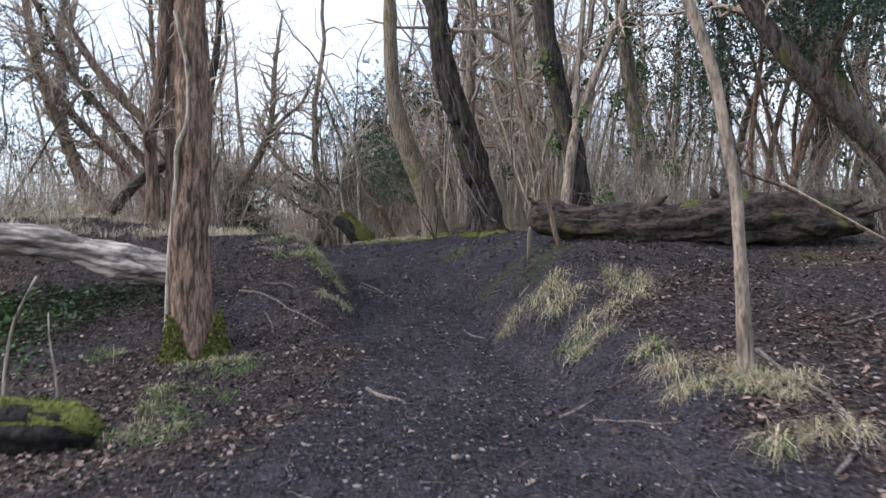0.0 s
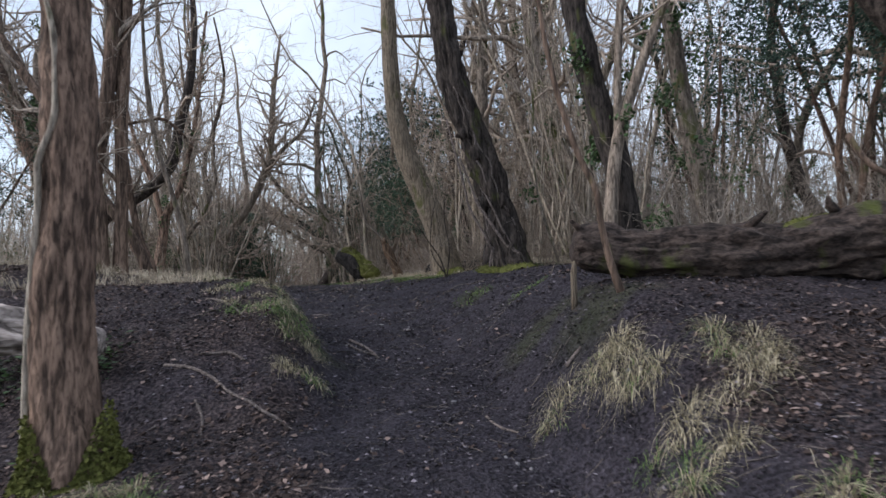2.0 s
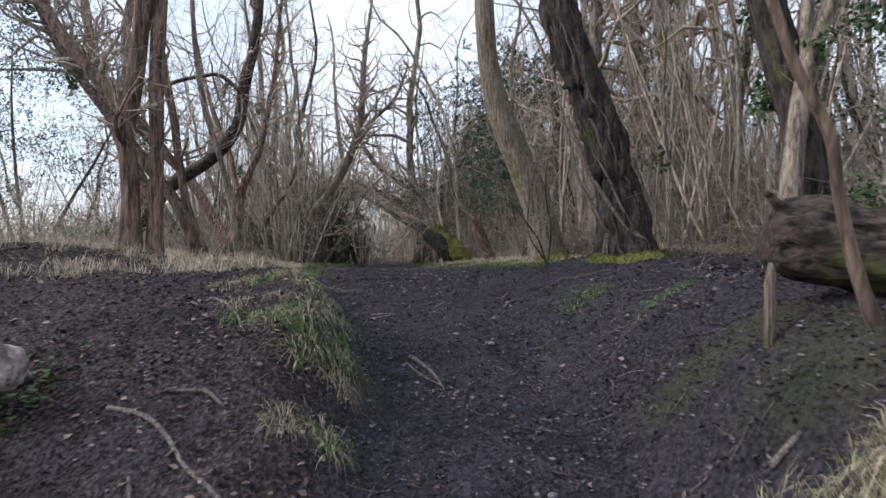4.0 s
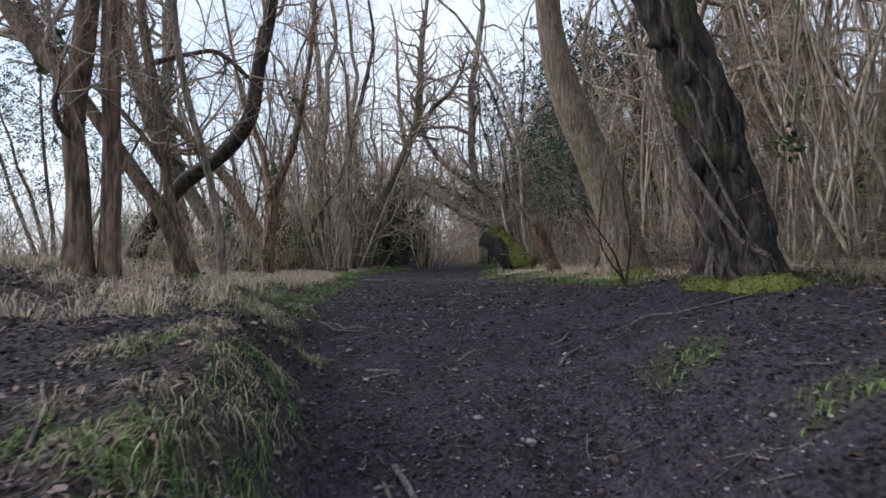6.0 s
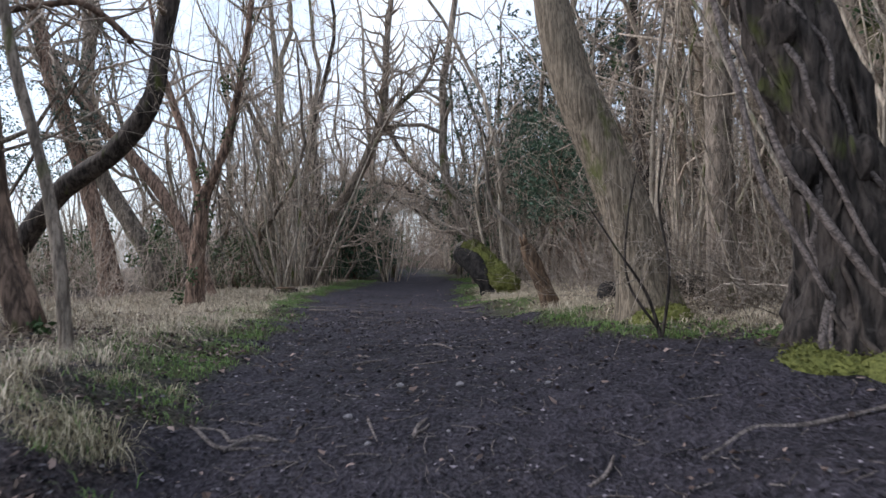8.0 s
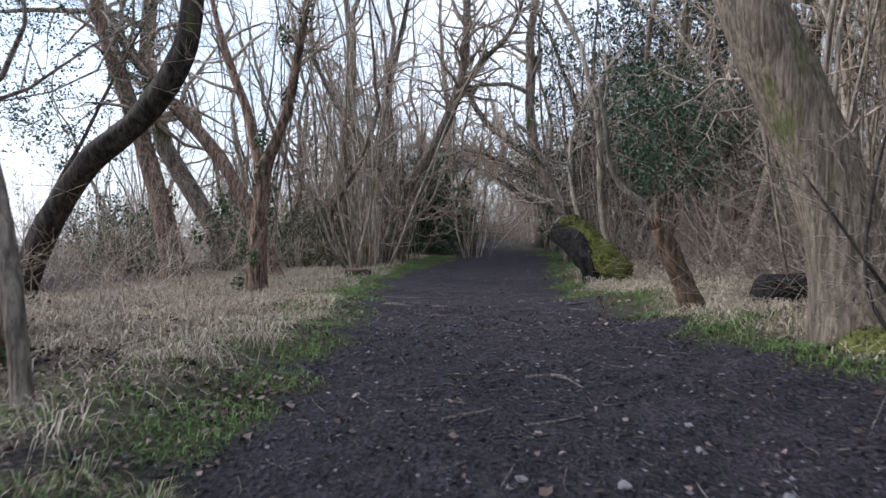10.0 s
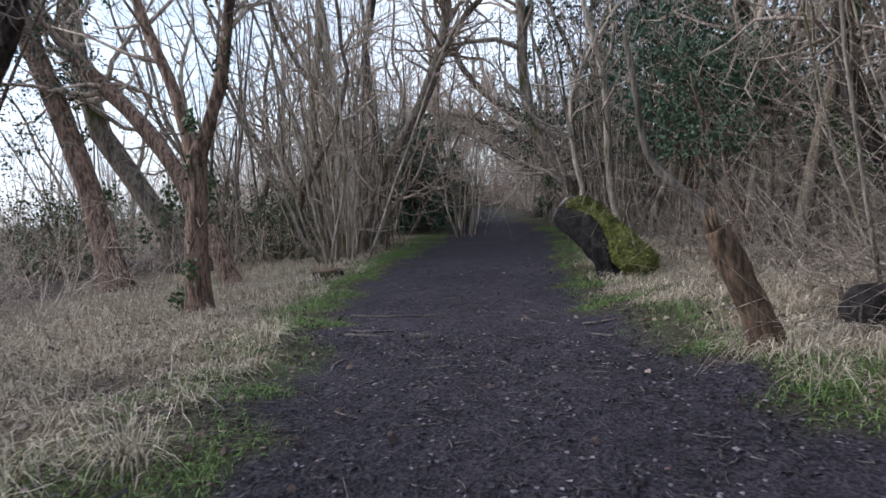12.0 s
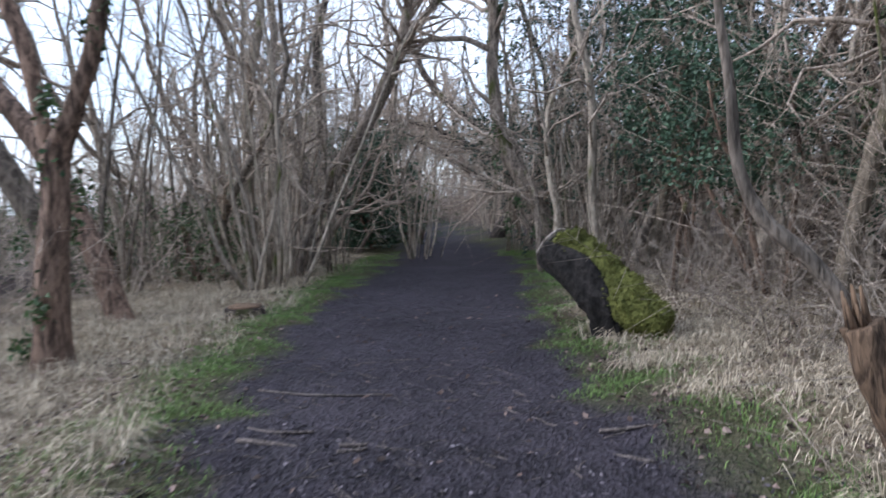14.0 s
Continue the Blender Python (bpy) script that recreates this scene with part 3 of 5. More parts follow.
tree("arching_tree", -5.0, 38.0, "dark tree bowed low across the path with drooping branches",
     [(-4.8, 38.0, 1.6, 0.38), (-5.22, 38.0, 2.1, 0.35), (-6.3, 38.0, 3.51, 0.29), (-7.58, 38.0, 4.36, 0.23), (-9.1, 38.0, 5.25, 0.17), (-10.68, 38.0, 5.9, 0.13), (-12.08, 38.0, 6.1, 0.085)],
     [[(-5.3, 38.05, 2.3, 0.26), (-6.51, 38.0, 3.75, 0.209), (-7.79, 38.0, 5.41, 0.18), (-9.32, 38.0, 6.52, 0.15), (-10.66, 38.0, 8.29, 0.12), (-10.98, 38.0, 9.58, 0.08)],
      [(-5.9, 37.85, 2.75, 0.14), (-7.99, 37.8, 3.75, 0.11), (-9.75, 37.8, 4.85, 0.095), (-11.57, 37.8, 5.8, 0.07)]],
     mat=BARK_DARK, seed=18, top=(-14.0, 38, 6.3, 0.04), twigs=130, length=2.8)
tree("leaning_tree", -7.45, 37.5, "short dark tree leaning into the bowed tree beside it",
     [(-7.5, 37.5, 1.5, 0.3), (-7.3, 37.5, 1.9, 0.28), (-6.84, 37.5, 2.58, 0.248), (-6.19, 37.5, 3.6, 0.24), (-5.73, 37.5, 4.7, 0.2)], mat=BARK_DARK, seed=19, top=(-4.6, 37.5, 9, 0.07), twigs=80, length=2.4)
tree("sapling", 2.04, 4.3, "slim grey-brown sapling rising from tussocks on the bank",
     [(2.04, 4.3, 0.7, 0.0499), (1.99, 4.3, 1.52, 0.0398), (1.96, 4.3, 1.97, 0.0367), (1.89, 4.3, 2.35, 0.0367), (1.81, 4.3, 2.73, 0.039), (1.73, 4.3, 2.99, 0.0374), (1.63, 4.3, 3.25, 0.0343)],
     mat=BARK_GREY, sides=18, rings=60, relief=0.004, pitch=30, seed=21, top=(1.3, 4.5, 6, 0.02), twigs=9, start=0.6, length=1.2)
tree("sapling", 1.43, 7.45, "thin leaning sapling in front of the fallen log",
     [(1.43, 7.45, 1.35, 0.032), (1.27, 7.45, 1.86, 0.029), (1.22, 7.45, 2.15, 0.026), (1.2, 7.45, 2.35, 0.026), (1.06, 7.45, 2.69, 0.025), (0.95, 7.45, 3.05, 0.024)],
     mat=BARK_BROWN, sides=10, seed=22, top=(0.7, 7.6, 5.5, 0.012), twigs=8, start=0.6, length=1.0)
tree("ivy_clad_tree", 2.3, 10.8, "dark tree with shaggy ivy behind the fallen log",
     [(2.35, 10.8, 1.6, 0.24), (2.3, 10.8, 2.33, 0.2), (2.2, 10.8, 3.15, 0.165), (1.94, 10.8, 4.2, 0.15), (1.74, 10.8, 5.2, 0.145), (1.66, 10.8, 6.0, 0.14)], mat=BARK_DARK, relief=0.03, rings=80, sides=30, seed=23, top=(1.3, 11, 11, 0.05), twigs=24, bulge=0.12, ivy=2600, spread=0.18)
tree("forked_tree", 2.0, 10.4, "slim forked tree growing beside a dark ivy-clad trunk",
     [(2.0, 10.5, 1.6, 0.1), (2.02, 10.5, 2.31, 0.092), (2.18, 10.5, 3.5, 0.08), (2.5, 10.5, 4.4, 0.065), (2.9, 10.5, 5.4, 0.055)],
     [[(2.17, 10.5, 3.45, 0.06), (2.2, 10.5, 4.4, 0.05), (2.3, 10.5, 5.6, 0.04), (2.2, 10.6, 7.5, 0.02)]], mat=BARK_GREY, seed=24, top=(3.4, 10.6, 8, 0.025), twigs=18)
tree("leaning_tree", 7.4, 9.5, "dark tree leaning in from the undergrowth",
     [(7.5, 9.5, 1.7, 0.173), (6.57, 9.5, 2.9, 0.158), (6.0, 9.5, 3.48, 0.157), (5.41, 9.5, 4.07, 0.15), (4.91, 9.5, 4.66, 0.141)], mat=BARK_DARK, seed=25, top=(3.4, 9.6, 8, 0.06), twigs=20)
tree("ivy_clad_tree", 3.75, 11.5, "stout grey tree hung with ivy",
     [(3.8, 11.5, 1.7, 0.189), (3.7, 11.5, 2.5, 0.168), (3.52, 11.5, 3.37, 0.143), (3.36, 11.5, 4.34, 0.125), (3.28, 11.5, 5.0, 0.119)], seed=26, top=(3.1, 11.6, 11, 0.06), twigs=26, ivy=3000, spread=0.22)


# ---- logs and stumps ----
def log(name, label, line, mat, sides=22, bulge=0.16, seed=4, moss_line=None, relief=0.022):
    o = np.array([line[0][0], line[0][1], ground_z(line[0][0], line[0][1]), 0])
    root = new(name)
    root.location = o[:3]
    tagged(root, label, "log")
    c = curve_through([np.array(p) - o for p in line], 14 * len(line))
    c[0, 3], c[1, 3], c[-1, 3], c[-2, 3] = c[0, 3] * 0.7, c[1, 3] * 0.93, c[-1, 3] * 0.6, c[-2, 3] * 0.9
    part("bark", tubes([(c, sides * 2)], bulge, seed, relief, 14), mat, root)
    if moss_line:
        m = curve_through([np.array(p) - o for p in moss_line], 6 * len(moss_line))
        part("moss", tubes([(m, 22)], 0.2, seed + 2, 0.03, 16), MOSS, root, "yellow-green moss")
        v = np.array(tubes([(m, 22)], 0.2, seed + 2, 0.03, 16)[0])
        g = np.random.default_rng(seed)
        tagged(part("moss_fronds", leaves_at(g, np.repeat(v, 3, 0) + g.normal(0, 0.01, (3 * len(v), 3)), 0.024), MOSS, root, smooth=False), kind="stuff")
    return root


FALLEN_LOG = log("fallen_log", "dark rotten mossy log lying on the bank top",
    [(1.08, 8.0, 1.95, 0.125), (1.16, 8.0, 1.94, 0.15), (1.52, 8.0, 1.88, 0.19), (2.23, 8.0, 1.85, 0.23), (2.93, 8.0, 1.85, 0.24), (3.64, 8.02, 1.92, 0.28), (4.34, 8.05, 1.95, 0.29), (4.9, 8.1, 1.92, 0.2), (5.4, 8.15, 1.9, 0.12)],
    BARK_LOG, 30, 0.14, 4, [(2.7, 8.03, 2.0, 0.05), (3.2, 8.05, 2.08, 0.07), (3.9, 8.07, 2.15, 0.08), (4.5, 8.1, 2.1, 0.05)], 0.05)
log("fallen_log", "pale weathered log with peeling bark on the bank",
    [(-5.6, 7.0, 1.62, 0.13), (-4.6, 7.1, 1.66, 0.14), (-3.9, 7.2, 1.5, 0.15), (-3.4, 7.3, 1.36, 0.15), (-2.85, 7.4, 1.24, 0.13)], PEELED, 22, 0.2, 9, None, 0.045)
log("mossy_log", "short rotten log under thick green moss among dead leaves",
    [(-3.3, 4.08, 0.36, 0.09), (-3.1, 4.1, 0.38, 0.12), (-2.8, 4.16, 0.38, 0.13), (-2.5, 4.2, 0.37, 0.12), (-2.34, 4.22, 0.35, 0.08), (-2.28, 4.23, 0.34, 0.03)], BARK_BLACK, 18, 0.18, 6,
    [(-3.3, 4.09, 0.4, 0.08), (-3.1, 4.12, 0.43, 0.115), (-2.8, 4.18, 0.43, 0.125), (-2.5, 4.22, 0.42, 0.115), (-2.34, 4.23, 0.39, 0.08), (-2.26, 4.24, 0.36, 0.03)], 0.03)
for k, (px, pz, r, dx) in enumerate([(1.25, 2.02, 0.035, -0.12), (2.6, 2.05, 0.04, 0.1), (3.45, 2.15, 0.05, -0.1), (4.75, 2.0, 0.06, 0.25), (5.0, 1.95, 0.05, 0.35)]):
    part("stub", tubes([([(px - 1.08, 0.0, pz - ground_z(1.08, 8.0), r), (px - 1.08 + dx, -0.06, pz - ground_z(1.08, 8.0) + 0.1, r * 0.8), (px - 1.08 + 1.6 * dx, -0.12, pz - ground_z(1.08, 8.0) + 0.16, r * 0.3)], 9)], 0.2, k, 0.01, 20), BARK_LOG, FALLEN_LOG)


def mossy_stump():
    rng = np.random.default_rng(8)
    x, y = -2.8, 21.15
    z = ground_z(x, y)
    root = new("leaning_stump")
    root.location = (x, y, z)
    tagged(root, "sawn stump leaning over, dark underneath, thick yellow-green moss on top", "stump")
    o = np.array([x, y, z, 0])
    axis_pts = [(-3.47, 21.6, 2.55, 0.25), (-3.36, 21.53, 2.46, 0.25), (-3.1, 21.36, 2.26, 0.255), (-2.92, 21.25, 2.08, 0.25), (-2.85, 21.2, 1.92, 0.225), (-2.8, 21.17, 1.68, 0.19)]
    c = curve_through([np.array(p) - o for p in axis_pts], 44)
    part("bark", tubes([(c, 56)], 0.05, 3, 0.045, 11), BARK_BLACK, root)
    d = np.array(axis_pts[0][:3]) - np.array(axis_pts[1][:3])
    d /= np.linalg.norm(d)
    tip = np.array(axis_pts[0][:3]) - o[:3]
    face = [(*(tip + d * 0.02), 0.275), (*(tip + d * 0.045), 0.265)]
    part("sawn_face", tubes([(face, 26)], 0.06, 3), BARK_PALE, root, "pale weathered sawn face")
    m = [np.array(p) - o + np.array([0.06, 0.0, 0.11, -0.03]) for p in axis_pts]
    m[0] = m[0] + np.array([0.05, -0.03, -0.02, 0])
    m += [np.array([-2.55, 21.0, 1.96, 0.2]) - o, np.array([-2.3, 20.87, 1.88, 0.12]) - o]
    mc = curve_through(m[:4] + m[6:], 50)
    v, f = tubes([(mc, 44)], 0.06, 5)
    lumps = [noise.fractal(Vector(p) * 7, 0.8, 2.2, 4) for p in v]
    v = [tuple(np.array(p) + np.array([0.3, -0.2, 1.0]) * 0.075 * k) for p, k in zip(v, lumps)]
    v = [tuple(np.array(p) + np.array([0.3, -0.3, 1.0]) * 0.025 * noise.fractal(Vector(p) * 22, 0.8, 2.2, 3)) for p in v]
    part("moss", (v, f), MOSS, root, "yellow-green moss cushion")
    fuzz = np.repeat(np.array(v), 4, 0) + rng.normal(0, 0.012, (4 * len(v), 3))
    tagged(part("moss_fronds", leaves_at(rng, fuzz, 0.03), MOSS, root, smooth=False), kind="stuff")


mossy_stump()


def broken_stump():
    x, y = -1.4, 17.4
    z = ground_z(x, y)
    root = new("broken_stump")
    root.location = (x, y, z)
    tagged(root, "snapped brown tree stump leaning in dry grass", "stump")
    o = np.array([x, y, z, 0])
    c = curve_through([np.array(p) - o for p in [(-1.3, 17.4, 1.5, 0.15), (-1.37, 17.4, 1.8, 0.115), (-1.43, 17.4, 1.99, 0.098), (-1.52, 17.4, 2.2, 0.092), (-1.62, 17.4, 2.42, 0.085), (-1.7, 17.4, 2.58, 0.078)]], 40)
    part("trunk", tubes([(c, 40)], 0.14, 2, 0.022, 18), BARK_BROKEN, root)
    rng = np.random.default_rng(5)
    for k in range(5):
        a = k * 1.26
        p = c[-1, :3] + np.array([math.cos(a), math.sin(a), -0.3]) * 0.035
        part("splinter", tubes([([(*p, 0.022), (*(p + np.array([-0.04, 0, 0.1 + 0.1 * rng.random()])), 0.006)], 5)]), BARK_BROKEN, root)
    stem = [(-1.66, 17.45, 2.45, 0.035), (-1.7, 17.49, 2.6, 0.034), (-1.88, 17.5, 2.85, 0.033), (-2.08, 17.5, 3.04, 0.031), (-2.17, 17.5, 3.23, 0.028), (-2.22, 17.5, 3.57, 0.024), (-2.3, 17.5, 4.1, 0.016)]
    part("stem", tubes([(curve_through([np.array(p) - o for p in stem], 30), 9)], 0.1, 3, 0.003, 25), BARK_GREY, root, "thin living stem")


broken_stump()


def low_stump(x, y, r, h, label, mat, lean=(0, 0)):
    z = ground_z(x, y)
    root = new("tree_stump")
    root.location = (x, y, z)
    tagged(root, label, "stump")
    c = [(0, 0, -0.15, r * 1.25), (0, 0, 0.02, r * 1.08), (lean[0] * 0.5, lean[1] * 0.5, h * 0.6, r), (lean[0], lean[1], h, r * 0.95)]
    part("wood", tubes([(curve_through(c, 9), 18)], 0.12, 3), mat, root)
    part("cut_top", tubes([([(lean[0], lean[1], h + 0.004, r * 0.9), (lean[0], lean[1], h + 0.02, r * 0.86)], 18)], 0.1, 3), BARK_BROKEN, root, "weathered cut top")


low_stump(-7.22, 21.1, 0.24, 0.17, "low dark cut stump in the grass verge", BARK_LOG)
log("cut_log", "dark sawn log end lying in brambles", [(-0.72, 17.95, 1.87, 0.19), (-0.3, 18.15, 1.89, 0.2), (0.5, 18.4, 1.95, 0.2), (1.2, 18.6, 1.98, 0.17)], BARK_BLACK, 18, 0.1, 12)


def stake():
    z = ground_z(1.05, 7.84)
    root = new("wooden_stake")
    root.location = (1.05, 7.84, z)
    tagged(root, "thin broken stake standing by the log's end", "stake")
    part("shaft", tubes([([(0, 0, -0.1, 0.028), (0.005, 0, 0.3, 0.026), (0.012, 0, 0.34, 0.024), (0.01, 0, 0.4, 0.012)], 8)], 0.08), BARK_TAN, root)


stake()

# ivy stems wound round the dark tree
for k, (a0, turn, r) in enumerate([(3.6, 1.5, 0.03), (4.6, -0.9, 0.022), (5.2, 0.8, 0.034), (2.6, 2.2, 0.02), (4.1, 0.3, 0.018), (5.7, -1.4, 0.02), (3.9, -0.6, 0.015), (4.9, 1.6, 0.016)]):
    core = curve_through([(0.9, 13.3, 1.7, 0.42), (0.87, 13.3, 2.25, 0.315), (0.79, 13.3, 2.79, 0.26), (0.66, 13.3, 3.27, 0.24), (0.52, 13.3, 3.71, 0.235), (0.35, 13.3, 4.25, 0.215), (0.1, 13.3, 5.0, 0.2)], 26)
    turns = [a0 + turn * i / 25 + 0.22 * math.sin(0.7 * i + 2 * k) + 0.1 * math.sin(1.9 * i + k) for i in range(26)]
    coil = [(q[0] + math.cos(w) * q[3] * 1.08, q[1] + math.sin(w) * q[3] * 1.08, q[2], r * (1 - 0.4 * i / 25)) for i, (q, w) in enumerate(zip(core, turns))]
    base = np.array([*DARK_TREE.location, 0])
    part("ivy_stem", tubes([([np.array(p) - base for p in coil], 7)], 0.1, k), BARK_STICK if k in (0, 5, 6) else BARK_DARK, DARK_TREE, "thick ivy stem")

VINES = [[(1.10, 12.95, 2.08, .036), (0.91, 12.97, 2.21, .038), (0.71, 12.98, 2.47, .033), (0.54, 13.0, 2.75, .031), (0.39, 13.02, 3.0, .031), (0.29, 13.03, 3.3, .026), (0.13, 13.05, 3.75, .021)],
         [(1.01, 12.95, 2.14, .023), (0.81, 12.97, 2.51, .02), (0.65, 13.0, 2.89, .021), (0.5, 13.02, 3.18, .018)],
         [(0.62, 13.0, 2.19, .023), (0.46, 13.01, 2.52, .023), (0.28, 13.02, 2.86, .026), (0.17, 13.03, 3.35, .023), (0.04, 13.04, 3.9, .023), (-0.07, 13.05, 4.42, .021)]]
for k, line in enumerate(VINES):
    c = curve_through([np.array(p) - np.array([*DARK_TREE.location, 0]) for p in line], 34)
    c[:, 3] *= 0.72
    part("ivy_stem", tubes([(c, 10)], 0.14, 20 + k, 0.004, 25), BARK_STICK, DARK_TREE, "thick grey ivy stem")
for k, (x, y, z, r) in enumerate([(0.45, 13.12, 3.81, 0.11), (0.57, 13.11, 2.97, 0.09), (0.8, 13.12, 3.03, 0.1), (0.26, 13.14, 4.2, 0.1)]):
    b = [np.array(p) - np.array([*DARK_TREE.location, 0]) for p in [(x, y + 0.1, z - r, r * 0.4), (x, y + 0.04, z - r * 0.6, r * 0.85), (x - 0.02, y + 0.02, z, r), (x - 0.03, y + 0.05, z + r * 0.6, r * 0.8), (x - 0.03, y + 0.1, z + r, r * 0.3)]]
    part("burl", tubes([(curve_through(b, 26), 32)], 0.35, 40 + k, 0.06, 22), BARK_DARK, DARK_TREE)

# moss at tree feet
for x, y, r, h in [(1.05, 12.85, 0.4, 0.07), (0.6, 12.95, 0.28, 0.06), (-0.1, 15.55, 0.35, 0.1)]:
    n = 20
    g = np.random.default_rng(int(abs(x) * 100))
    v, f = [], []
    for i in range(n):
        for j in range(n):
            a, b = (i / (n - 1) - 0.5) * 2 * r, (j / (n - 1) - 0.5) * 2 * r * 0.75
            e = max(0.0, 1 - (a / r) ** 2 - (b / (0.75 * r)) ** 2 + 0.35 * noise.noise(Vector((a * 5, b * 5, x))))
            v.append((a, b, ground_z(x + a, y + b) - ground_z(x, y) - 0.04 + (0.05 + h) * min(1, e * 1.5) ** 0.7 + 0.02 * e * noise.noise(Vector((a * 18, b * 18, y)))))
    f = [(i * n + j, (i + 1) * n + j, (i + 1) * n + j + 1, i * n + j + 1) for i in range(n - 1) for j in range(n - 1)]
    pad = new("moss_cushion", smooth_shaded(mesh_of("moss_cushion", v, f)))
    pad.location = (x, y, ground_z(x, y))
    pad.data.materials.append(MOSS)
    tagged(pad, "patch of yellow-green moss on the mud", "moss", "moss patches")
    top = np.array([p for p in v if p[2] > ground_z(x + p[0], y + p[1]) - ground_z(x, y) - 0.02])
    tagged(part("moss_fronds", leaves_at(g, np.repeat(top, 3, 0) + g.normal(0, 0.014, (3 * len(top), 3)), 0.024), MOSS, pad, smooth=False), kind="stuff")


def foot_moss(x, y, r, h, count, seed):
    g = np.random.default_rng(seed)
    a, f = g.random(count) * 6.283, g.random(count) ** 2
    q = r * (1.0 + 0.3 * (1 - f) ** 3) + g.normal(0, 0.008, count)
    P = np.stack([x + np.cos(a) * q, y + np.sin(a) * q, np.zeros(count)], 1)
    P[:, 2] = height(P[:, 0], P[:, 1]) + f * h * (0.5 + 0.5 * np.sin(3 * a + seed))
    ob = new("moss", mesh_of("moss", *leaves_at(g, P, 0.035)))
    ob.data.materials.append(MOSS)
    tagged(ob, "yellow-green moss round the foot of a tree", "moss", kind="stuff")


foot_moss(-2.46, 6.35, 0.262, 0.48, 6500, 2)

# ---- evergreen bushes ----
def evergreen(name, x, y, h, r, low, count, label, mat, seed, size=0.1, stems=4):
    rng = np.random.default_rng(seed)
    z = ground_z(x, y)
    root = new(name)
    root.location = (x, y, z)
    tagged(root, label, "evergreen")
    woods, pts = [], []
    for k in range(stems):
        a = rng.random() * 6.28
        s = wander(rng, (0.15 * math.cos(a), 0.15 * math.sin(a), -0.1), (0.25 * math.cos(a), 0.25 * math.sin(a), 1), h * 0.9, 0.06, 8, 0.1, 0.03)
        woods.append((s, 6))
    for s in woods[:stems]:
        branches(rng, s[0], 9, 1, woods, 1.0, r * 0.9, low / h, 0.0, 0.3)
    tips = [np.array(b[0][i][:3]) for b in woods[stems:] for i in (-1, -2)]
    n = max(20, count // 45)
    for k in range(n):
        if tips and rng.random() < 0.6:
            c = tips[rng.integers(len(tips))]
        else:
            a, q = rng.random() * 6.28, math.sqrt(rng.random())
            t = rng.random()
            w = r * (0.55 + 0.6 * math.sin(math.pi * (0.15 + 0.8 * t)))
            c = np.array([math.cos(a) * q * w, math.sin(a) * q * w, low + (h - low) * t])
        for _ in range(5):
            d = np.array([c[0], c[1], 0.0]) / (math.hypot(c[0], c[1]) + 0.2) + rng.normal(0, 0.7, 3) - np.array([0, 0, 0.25])
            d /= np.linalg.norm(d)
            f = rng.random((15, 1))
            root_at = c + rng.normal(0, 0.16, 3) * r
            pts.append(root_at + d * f * 0.36 + rng.normal(0, 1, (15, 3)) * (0.02 + 0.035 * f) - np.array([0, 0, 0.12]) * f * f)
    for s in woods[:stems]:
        part("stem", tubes([s]), BARK_BROWN, root)
    tagged(part("branchwork", tubes(woods[stems:]), BARK_BROWN, root), kind="stuff")
    P = np.concatenate(pts)
    P = P[P[:, 2] > 0.03]
    part("foliage", leaves_at(rng, P, size), mat, root, "glossy dark green leaves", False)


evergreen("holly_bush", -10.1, 32.2, 3.5, 1.1, 0.1, 7500, "dense dark green holly bush at the path's edge", HOLLY, 1, 0.1)
evergreen("holly_bush", -11.7, 33.0, 2.8, 0.9, 0.1, 3000, "dense dark green holly bush among bare stems", HOLLY, 2, 0.1)
evergreen("holly_tree", -1.9, 24.6, 4.2, 1.0, 2.1, 5200, "ragged holly tree overhanging the verge", HOLLY, 3, 0.065)
evergreen("holly_tree", -0.9, 23.6, 3.4, 0.75, 1.6, 3000, "ragged holly tree among brown twigs", HOLLY, 4, 0.06)
evergreen("yew_tree", -4.9, 31.5, 7.6, 1.9, 1.6, 12000, "dark feathery yew leaning over the path", YEW, 5, 0.065)
evergreen("yew_tree", 5.9, 11.6, 7.0, 2.2, 3.3, 26000, "dark evergreen tree behind the fallen log", YEW, 6, 0.05)
evergreen("yew_tree", 8.2, 14.8, 8.0, 1.9, 2.5, 5500, "dark evergreen tree deep in the wood", YEW, 7, 0.055)
evergreen("holly_tree", 5.6, 15.6, 6.0, 0.95, 1.4, 6500, "bushy dark holly among pale stems", HOLLY, 8, 0.052)
evergreen("yew_tree", -2.2, 28.4, 8.2, 1.7, 1.4, 12000, "tall dark evergreen tree behind pale stems", YEW, 9, 0.085)
evergreen("yew_tree", 0.6, 27.6, 7.6, 1.5, 2.6, 7000, "dark evergreen tree on the wooded slope", YEW, 10, 0.085)
evergreen("yew_tree", -13.4, 18.6, 7.0, 1.6, 2.2, 12000, "dark ragged evergreen tree by the meadow", YEW, 11, 0.048)
for k, (x, y) in enumerate([(-12.5, 24.5), (-14.5, 27.0), (-12.8, 29.5), (-10.6, 24.8), (-15.5, 22.5), (-17.5, 25.5), (-13.6, 21.6), (-9.6, 34.5)]):
    evergreen("bramble_bush", x, y, 1.5 + 0.3 * (k % 3), 1.1, 0.05, 2600, "low tangled green bramble bush", IVY, 20 + k, 0.052, 6)

